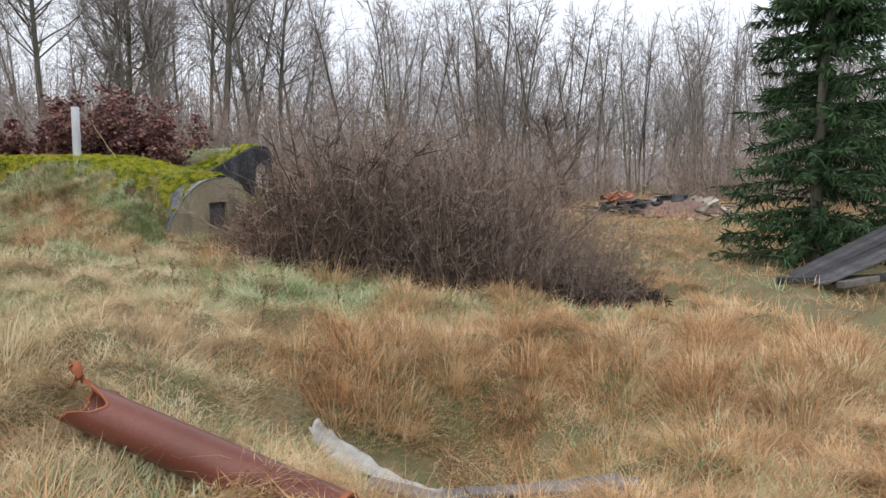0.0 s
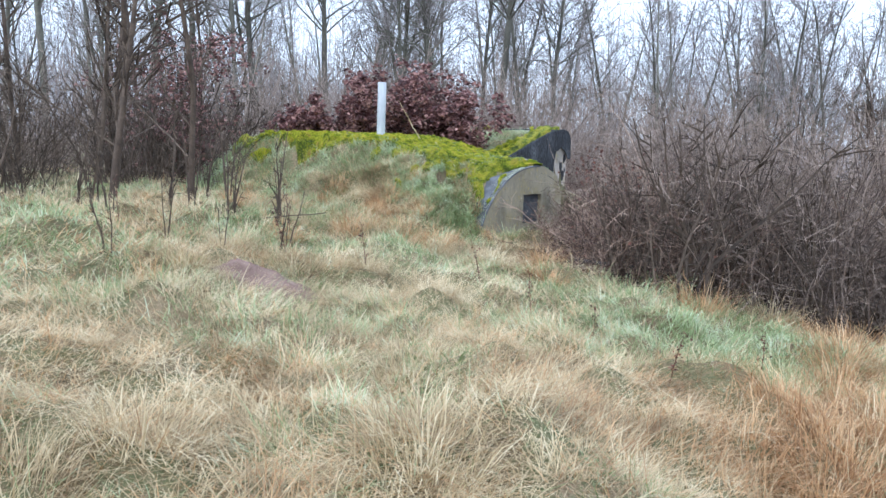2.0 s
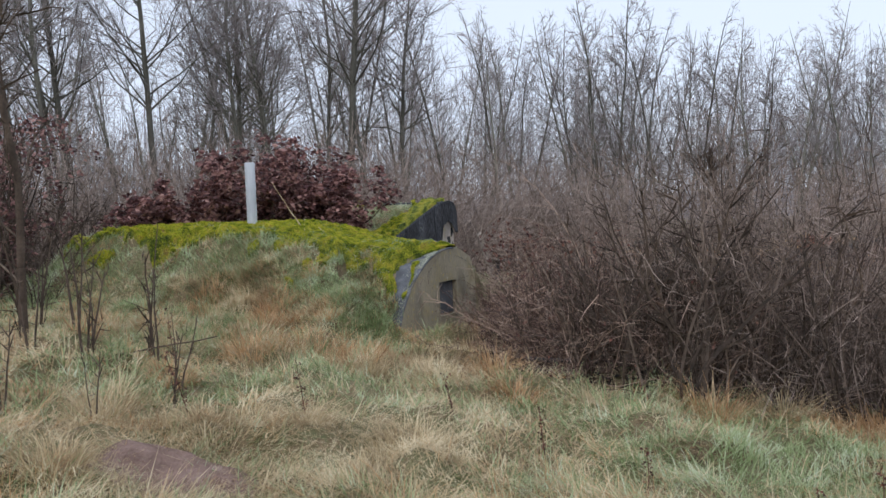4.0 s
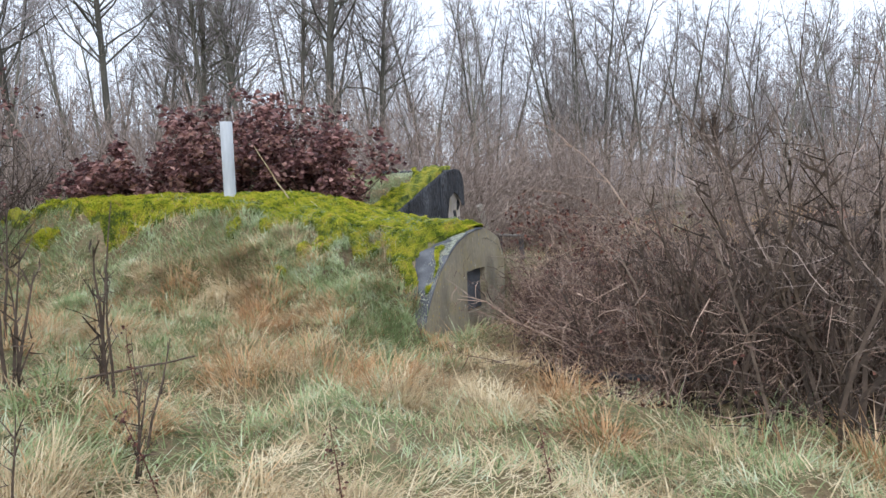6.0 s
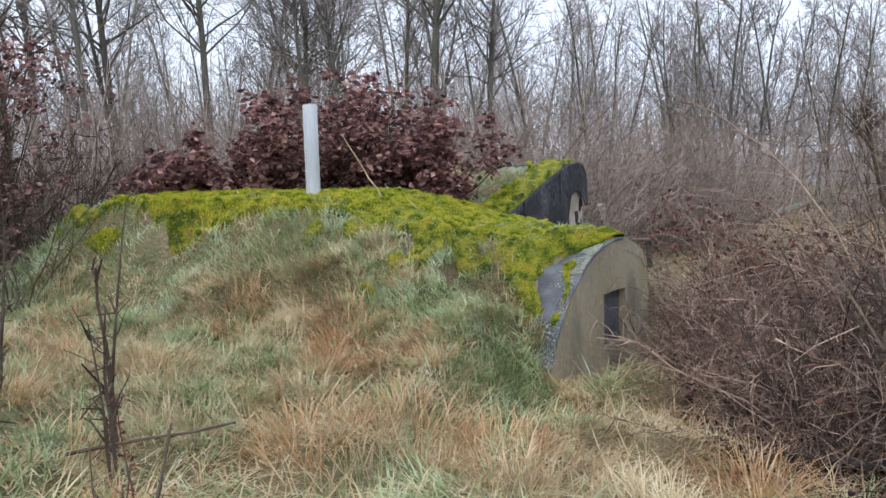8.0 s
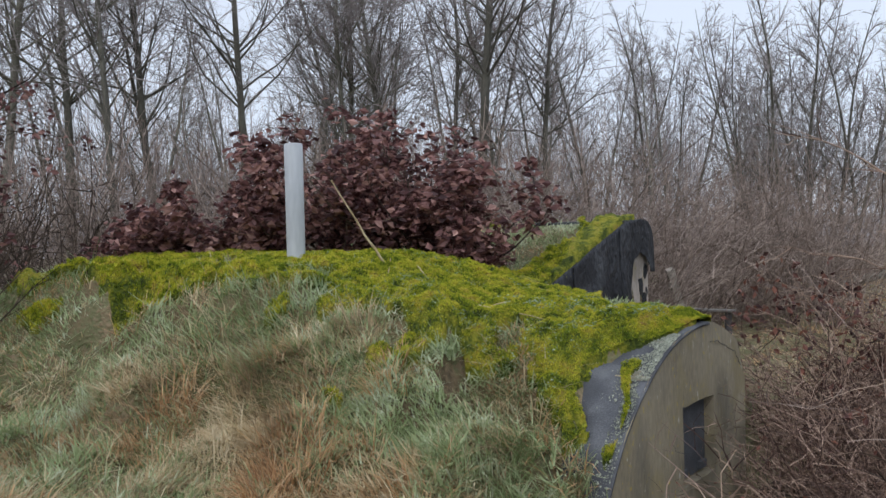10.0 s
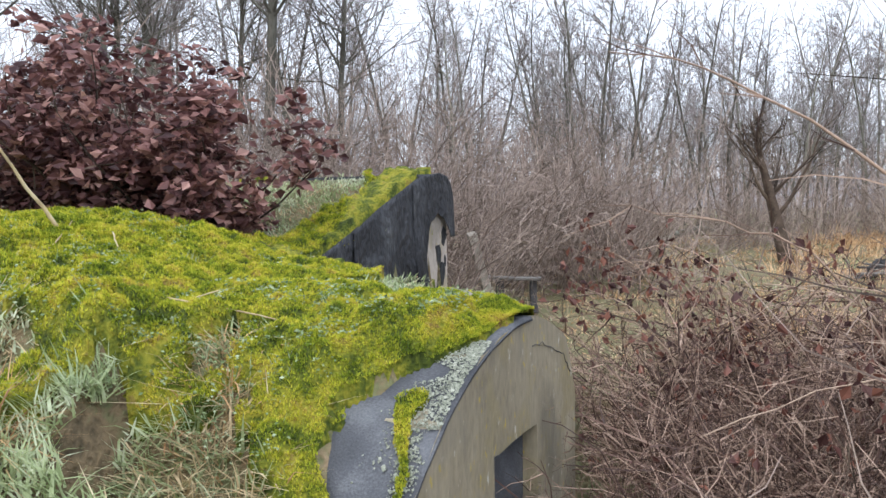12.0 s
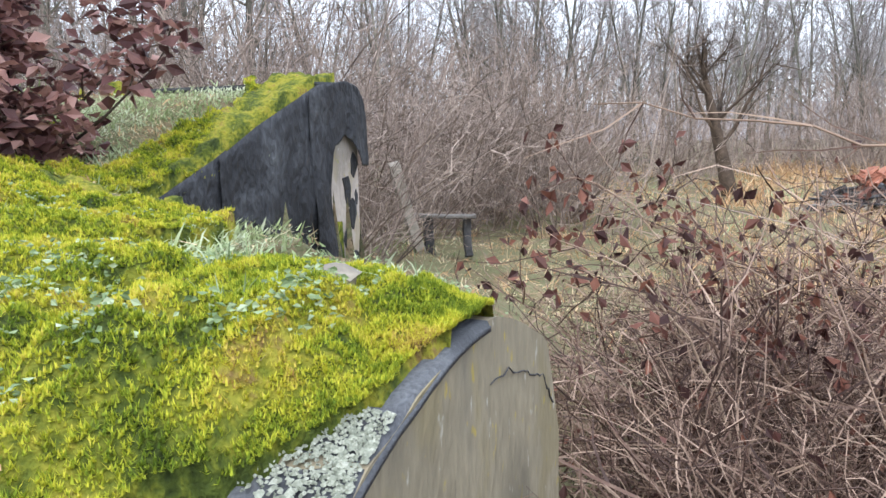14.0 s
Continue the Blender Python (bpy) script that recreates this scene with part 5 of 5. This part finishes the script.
def broken_bench():
    t = thing("broken_bench", "broken grey wooden bench with a leaning post", "bench", on(-2.86, 18.7))
    board("post", (0, 0, -0.1), (-0.26, -0.04, 0.86), 0.15, 0.1, M_silver, "pale silvered leaning post", "", t)
    board("post", (0.1, 0.12, -0.1), (0.08, 0.12, 0.33), 0.12, 0.1, M_char, "", "", t)
    board("post", (0.5, 0.05, -0.1), (0.48, 0.05, 0.3), 0.1, 0.08, M_char, "", "", t)
    board("seat_board", (-0.1, 0.02, 0.34), (0.6, -0.05, 0.31), 0.16, 0.035, M_plank, "mossy grey seat board", "", t)


broken_bench()
rgl = np.random.default_rng(77)
lg = wander(rgl, (0.2, 26.5, 0.55), (5.3, 6.5, 0.15), 8.5, 9, 0.03)
v, f = tubes([(lg, np.linspace(0.12, 0.06, 9))], 8)
fallen = solid("log", v - lg[0], f, M_bark, None, "", True)
fallen.location = lg[0]
fallen.location.z -= 0.08
tagged(fallen, "thin fallen tree trunk lying across the clearing", "log")
old = tree(58, "old crooked willow with spreading bare limbs", height=3.4, r=0.18, limbs=18, sub=6, twig=6, crown=0.8, start=0.3, lean=0.25)
for ch in old.children:
    ch.data.materials[0] = M_dark
old["group"] = "old willow"
old.location = on(4.2, 26.6)

# ---- arching brambles over the thicket ----


def bramble(pts, r, seed, leafy, label):
    rg = np.random.default_rng(seed)
    pts = np.array(pts, float)
    n = 16
    q = np.linspace(0, len(pts) - 1, n)
    line = np.stack([np.interp(q, np.arange(len(pts)), pts[:, k]) for k in range(3)], 1)
    for _ in range(3):
        line[1:-1] = (line[:-2] + 2 * line[1:-1] + line[2:]) / 4
    line[1:] += rg.normal(0, 0.008, (n - 1, 3))
    t = thing("bramble_cane", label, "shrub", line[0])
    v, f = tubes([(line - line[0], np.linspace(r, r * 0.3, n))], 6)
    solid("cane", v, f, M_cane, t, "", True)
    tw, tips = [], []
    for _ in range(14):
        i = rg.integers(4, n - 1)
        d = line[i + 1] - line[i]
        w = wander(rg, line[i] - line[0], d / np.linalg.norm(d) + rg.normal(0, 0.6, 3), rg.uniform(0.12, 0.42), 4, 0.2)
        tw.append((w, np.linspace(r * 0.45, r * 0.15, 4)))
        tips += [w[-1], w[2]]
    v, f = tubes(tw, 3)
    tagged(solid("twigwork", v, f, M_twigred, t), kind="stuff")
    if leafy:
        tips = np.array(tips)
        v, f = leaves_at(rg, tips[rg.integers(0, len(tips), leafy)], 0.046, 3.0)
        tagged(solid("dead_leaves", v, f, M_leafbrown, t, "withered hanging leaves"), kind="stuff")


BL = "long bare arching cane over the thicket"
BH = "arching cane with withered brown leaves hanging from it"
bramble([(-1.5, 10.9, 0.2), (-1.9, 11.3, 1.5), (-2.2, 11.8, 2.0), (-2.5, 12.4, 2.33), (-2.7, 12.9, 2.45)], 0.008, 1, 0, BL)
bramble([(-1.5, 11.6, 0.2), (-2.0, 12.1, 1.5), (-2.24, 12.3, 1.66), (-2.75, 12.75, 1.76)], 0.006, 2, 0, BL)
for i in range(16):
    x0, y0 = rgl.uniform(-1.9, -0.6), rgl.uniform(11.2, 14.0)
    x1, y1 = x0 - rgl.uniform(0.7, 1.3), y0 + rgl.uniform(-0.3, 0.9)
    if to_sa(x1, y1)[1] > -0.25:
        x1 = x0 - 0.5
    zt = rgl.uniform(1.0, 1.45)
    bramble([(x0, y0, 0.1), (x0 * 0.75 + x1 * 0.25, y0 * 0.75 + y1 * 0.25, zt * 0.8), ((x0 + x1) / 2, (y0 + y1) / 2, zt), (x1, y1, zt - rgl.uniform(-0.15, 0.25))], rgl.uniform(0.004, 0.007), 10 + i, 44, BH)
for i, (x, y, z) in enumerate(((-2.62, 13.2, 1.55), (-2.45, 13.0, 1.42), (-2.7, 12.9, 1.35), (-2.3, 13.4, 1.45), (-2.1, 12.7, 1.3), (-2.55, 13.3, 1.2), (-2.4, 12.8, 1.15))):
    bramble([(x + 0.5, y - 0.2, 0.2), (x + 0.35, y - 0.1, z * 0.7), (x + 0.12, y, z * 0.95), (x - 0.1, y + 0.05, z)], 0.005, 40 + i, 60, BH)
for i in range(26):
    x0, y0 = rgl.uniform(-1.6, 0.3), rgl.uniform(11.4, 14.2)
    x1, y1 = x0 - rgl.uniform(0.8, 1.7), y0 + rgl.uniform(-0.5, 0.7)
    x1 = max(x1, -2.75)
    if to_sa(x1, y1)[1] > -0.25:
        x1 += 0.5
    zt = rgl.uniform(0.7, 1.4)
    bramble([(x0, y0, 0.1), (x0 * 0.8 + x1 * 0.2, y0 * 0.8 + y1 * 0.2, zt * 0.8), ((x0 + x1) / 2, (y0 + y1) / 2, zt), (x1, y1, zt - rgl.uniform(-0.05, 0.2))], rgl.uniform(0.004, 0.008), 110 + i, 0, BL)
# a branch poking across the hatch
bramble([(-2.6, 11.55, 0.45), (-2.95, 11.55, 0.6), (-3.12, 11.58, 0.72), (-3.2, 11.52, 0.86)], 0.009, 66, 0, "dark branch reaching across the concrete hatch")

# ---- small things in the field ----


def soil_patch(x, y, rx, ry, h, label):
    n, m = 36, 10
    V = [(0, 0, h)]
    for j in range(1, m + 1):
        for k in range(n):
            t = 2 * math.pi * k / n
            r = j / m
            jag = 1 + 0.25 * (float(vnoise(np.array(3 * math.cos(t) + 5), np.array(3 * math.sin(t) + x), 5)) - 0.5)
            px_, py_ = rx * r * jag * math.cos(t), ry * r * jag * math.sin(t)
            V.append((px_, py_, float(cover_z(x + px_, y + py_)) - float(cover_z(x, y)) + h * (1 - r ** 2) + 0.03 * float(vnoise(np.array(px_ * 22), np.array(py_ * 22), 6)) * (1 - r) - 0.012 * r))
    F = [(0, 1 + k, 1 + (k + 1) % n) for k in range(n)]
    for j in range(m - 1):
        for k in range(n):
            a, b = 1 + j * n + k, 1 + j * n + (k + 1) % n
            F += [(a, a + n, b + n), (a, b + n, b)]
    ob = solid("molehill", V, F, M_soil, None, "", True)
    ob.location = on(x, y)
    tagged(ob, label, "soil")


soil_patch(-4.3, 6.62, 0.5, 0.3, 0.1, "flat mound of bare reddish-brown soil in the grass")
soil_patch(-0.35, 4.1, 0.2, 0.14, 0.05, "small patch of dark bare soil beside the boards")


def tussock(x, y, h, r, n, seed, mat, label, lean=0.35):
    global rng
    rng = np.random.default_rng(seed)
    ra, rr = rng.uniform(0, 2 * math.pi, n), r * np.sqrt(rng.uniform(0, 1, n)) * 0.5
    px_, py_ = rr * np.cos(ra), rr * np.sin(ra)
    z0 = float(cover_z(x, y))
    P = np.stack([px_, py_, cover_z(x + px_, y + py_) - z0 - 0.01], 1)
    v, f = blades(P, ra + rng.normal(0, 0.5, n), h * rng.uniform(0.5, 1.15, n), rng.uniform(0.003, 0.007, n), np.abs(rng.normal(lean, 0.3, n)), rng.uniform(0.1, 0.9, n))
    ob = solid("tussock", v, f, mat)
    ob.location = (x, y, z0)
    tagged(ob, label, "grass", "grass tussocks", "stuff")


TS = "tussock of long orange-brown dry grass"
for i, (x, y, h, r) in enumerate(((-3.82, 7.42, 0.3, 0.22), (-4.3, 9.7, 0.42, 0.5), (-4.75, 9.4, 0.36, 0.45), (-3.9, 9.55, 0.38, 0.4), (-3.2, 9.1, 0.36, 0.4), (-5.0, 8.3, 0.3, 0.3), (-2.75, 9.6, 0.4, 0.25), (-6.6, 10.6, 0.25, 0.3), (-5.6, 10.9, 0.22, 0.3), (-4.9, 10.6, 0.25, 0.3), (-5.3, 11.5, 0.2, 0.25), (-4.6, 11.1, 0.2, 0.25), (-6.2, 11.5, 0.2, 0.25), (-7.2, 11.4, 0.25, 0.3), (-5.9, 10.2, 0.28, 0.35), (-4.35, 10.5, 0.25, 0.25), (-0.6, 8.95, 0.42, 0.3), (0.1, 8.9, 0.42, 0.3), (0.7, 8.8, 0.4, 0.3), (-1.2, 8.6, 0.45, 0.3), (-6.2, 8.2, 0.35, 0.35), (-5.6, 8.9, 0.35, 0.3), (0.6, 5.75, 0.42, 0.55), (1.2, 5.6, 0.45, 0.6), (0.1, 5.95, 0.4, 0.5), (1.7, 5.2, 0.45, 0.6), (1.0, 4.75, 0.35, 0.5), (1.5, 4.3, 0.36, 0.5), (-0.35, 6.1, 0.36, 0.45), (-1.35, 2.55, 0.3, 0.4), (-1.9, 2.9, 0.3, 0.4), (-0.9, 2.35, 0.3, 0.4), (2.2, 4.9, 0.42, 0.6), (2.1, 6.2, 0.4, 0.6), (-2.6, 8.9, 0.3, 0.3), (-1.05, 5.6, 0.32, 0.35))):
    tussock(x, y, h, r, int(380 * (0.5 + r)), 200 + i, M_straw if i % 4 else M_pale, TS, 0.85)
for i, (x, y) in enumerate(((-2.75, 6.9), (-1.9, 7.1), (-3.2, 5.2), (-2.35, 2.9), (-1.05, 4.35), (-1.55, 4.5), (-4.8, 5.3), (-0.5, 5.35), (-0.1, 5.5), (-0.25, 5.75), (0.0, 5.8), (-0.4, 5.9), (0.15, 5.6), (-0.1, 5.95))):
    tussock(x, y, 0.16, 0.4, 260, 260 + i, M_green, "low tuft of fresh green grass", 0.9)


rgt = np.random.default_rng(140)
for x0, x1, y0, y1, want, h0, h1, r0, r1 in ((-0.9, 3.4, 5.0, 7.4, 34, 0.28, 0.45, 0.3, 0.6), (-5.2, 2.5, 1.8, 8.8, 60, 0.2, 0.34, 0.25, 0.5), (-7.6, -3.6, 9.0, 11.6, 50, 0.16, 0.3, 0.18, 0.4)):
    for i in range(want):
        x, y = rgt.uniform(x0, x1), rgt.uniform(y0, y1)
        s, a = to_sa(x, y)
        if not bool(not_built(np.array(x), np.array(y))) or s > -0.9 and a > -0.2 or -1.9 < x < -0.2 and 2.6 < y < 4.5 or -0.9 < x < 1.4 and 3.2 < y < 5.3:
            continue
        r = rgt.uniform(r0, r1)
        g = float(kind_mask(np.array([x]), np.array([y]), np.array([rgt.uniform()]))[0])
        tussock(x, y, rgt.uniform(h0, h1) * (0.6 if g == 2 else 1), r, int(420 * (0.45 + r)), 400 + int(1000 * x) % 997 + i, (M_straw, M_pale, M_green)[int(g)], ("tussock of dry orange-brown grass", "tussock of pale withered grass", "tuft of green winter grass")[int(g)], 0.75)


def dead_stalk(x, y, h, seed):
    rg = np.random.default_rng(seed)
    t = thing("dead_stalk", "dry brown dock stalk standing in the grass", "plant", on(x, y), "dry stalks")
    m = wander(rg, (0, 0, -0.02), (rg.normal(0, 0.1), rg.normal(0, 0.1), 1), h, 6, 0.06)
    v, f = tubes([(m, np.linspace(0.004, 0.0015, 6))], 5)
    solid("stalk", v, f, M_leafbrown, t)
    pts = np.concatenate([m[2:] + rg.normal(0, 0.015, (4, 3)) for _ in range(12)])
    v, f = leaves_at(rg, pts, 0.02, 1)
    tagged(solid("seed_head", v, f, M_leafbrown, t), kind="stuff")


for i, (x, y, h) in enumerate(((-3.84, 7.46, 0.42), (-4.55, 7.5, 0.5), (-1.95, 6.95, 0.3), (-5.0, 8.42, 0.55), (-2.45, 7.3, 0.35), (-1.45, 6.3, 0.35), (-3.0, 7.9, 0.3), (-6.0, 7.2, 0.5), (-0.9, 6.75, 0.3))):
    dead_stalk(x, y, h, 300 + i)

# bits lying on the moss: dry stalks, a pale stone, fallen leaves


def mound_top(s, a, dz=0.02):
    x, y = from_sa(s, a)
    return np.array((x, y, float(cover_z(x, y)) + float(moss_lift(x, y)) + dz))


for i, (p, q) in enumerate((((-0.55, 0.95), (-0.42, 0.62)), ((-0.35, 1.2), (-0.38, 0.9)), ((-0.2, 1.9), (0.2, 2.2)), ((0.25, 2.05), (0.05, 1.8)))):
    a0, a1 = mound_top(*p, 0.006), mound_top(*q, 0.006)
    v, f = tubes([(wander(np.random.default_rng(i), (0, 0, 0), a1 - a0 + (0, 0, 0.01), float(np.linalg.norm(a1 - a0)), 6, 0.03), np.linspace(0.004, 0.002, 6))], 5)
    ob = solid("dry_stalk", v, f, M_pale)
    ob.location = a0
    tagged(ob, "pale dry grass stalk lying on the moss", "stalk", "stalks on the moss")
rgs = np.random.default_rng(5)
st = lump(M_stone, None, "stone", mound_top(0.02, 0.22, 0.012), (0.05, 0.035, 0.025), rgs)
tagged(st, "small pale pinkish stone on the moss", "stone")
for i in range(7):
    v, f = leaves_at(np.random.default_rng(80 + i), np.zeros((1, 3)), 0.045, 0.1)
    ob = solid("fallen_leaf", v, f, M_leafbrown)
    ob.location = mound_top(rgs.uniform(-0.7, 0.3), rgs.uniform(0.3, 1.6), 0.01)
    tagged(ob, "curled red-brown fallen leaf on the moss", "leaf", "leaves on the moss")
# silvery herbs and pale lichen tufts between the moss
nh = 900
s, a = rgs.uniform(-0.85, 0.7, nh), 0.15 + 3.2 * rgs.uniform(0, 1, nh) ** 1.5
x, y = from_sa(s, a)
ok = (fbm(x * 3.1, y * 3.1, 91) > 0.52) & (a > felt_edge(s, a) + 0.06)
x, y = np.repeat(x[ok], 14), np.repeat(y[ok], 14)
x, y = x + rgs.normal(0, 0.018, len(x)), y + rgs.normal(0, 0.018, len(x))
v, f = leaves_at(rgs, np.stack([x, y, cover_z(x, y) + moss_lift(x, y) + rgs.uniform(0.004, 0.022, len(x))], 1), 0.013, 0.5)
M_herb = ramp_mat("silvery_herb", [(0.25, (0.15, 0.22, 0.1)), (0.5, (0.28, 0.36, 0.19)), (0.75, (0.46, 0.53, 0.36))], 12.0, 0.8, 0, island=0.5, through_light=0.2)
tagged(solid("herbs", v, f, M_herb), "small silvery-green herbs and lichen in the moss", "plant", kind="stuff")
# tufts of short silvery grass growing through the moss
nt = 620
s, a = rgs.uniform(-1.0, 0.5, nt), 0.12 + 3.6 * rgs.uniform(0, 1, nt) ** 1.3
x, y = from_sa(s, a)
ok = (fbm(x * 2.2 + 3, y * 2.2, 93) + 0.2 * (-s - 0.4) > 0.5) & (a > felt_edge(s, a) + 0.08)
rng = np.random.default_rng(150)
x, y = np.repeat(x[ok], 16), np.repeat(y[ok], 16)
n = len(x)
x, y = x + rng.normal(0, 0.016, n), y + rng.normal(0, 0.016, n)
v, f = blades(np.stack([x, y, cover_z(x, y) + 0.5 * moss_lift(x, y)], 1), rng.uniform(0, 2 * math.pi, n), rng.uniform(0.04, 0.1, n), rng.uniform(0.0025, 0.005, n), np.abs(rng.normal(0.7, 0.4, n)), rng.uniform(0.1, 0.9, n))
tagged(solid("short_grass", v, f, M_herb), "short silvery-green grass growing through the moss", "grass", kind="stuff")
# a pale dry stem leaning beside the vent pole
q = np.array(on(-5.1, 12.75, -0.02))
ln = wander(np.random.default_rng(3), (0, 0, 0), (-0.4, 0.0, 0.62), 0.75, 8, 0.06)
v, f = tubes([(ln, np.linspace(0.011, 0.004, 8))], 6)
ob = solid("broken_branch", v, f, M_pale, None, "", True)
ob.location = q
tagged(ob, "pale dry broken stem leaning out of the moss", "branch")

# a fallen dark branch in the grass and a charred plank under the thicket
a0, a1 = np.array(on(-6.3, 8.55, 0.05)), np.array(on(-4.95, 9.1, 0.06))
ln = wander(np.random.default_rng(60), (0, 0, 0), a1 - a0, float(np.linalg.norm(a1 - a0)), 10, 0.05)
v, f = tubes([(ln, np.linspace(0.013, 0.005, 10))], 6)
ob = solid("fallen_branch", v, f, M_dark, None, "", True)
ob.location = a0
tagged(ob, "dark dead branch lying in the grass", "branch")
board("board", on(-2.55, 10.15, 0.06), on(-1.75, 9.85, 0.1), 0.1, 0.03, M_char, "black rotten board lying under the thicket", "board")
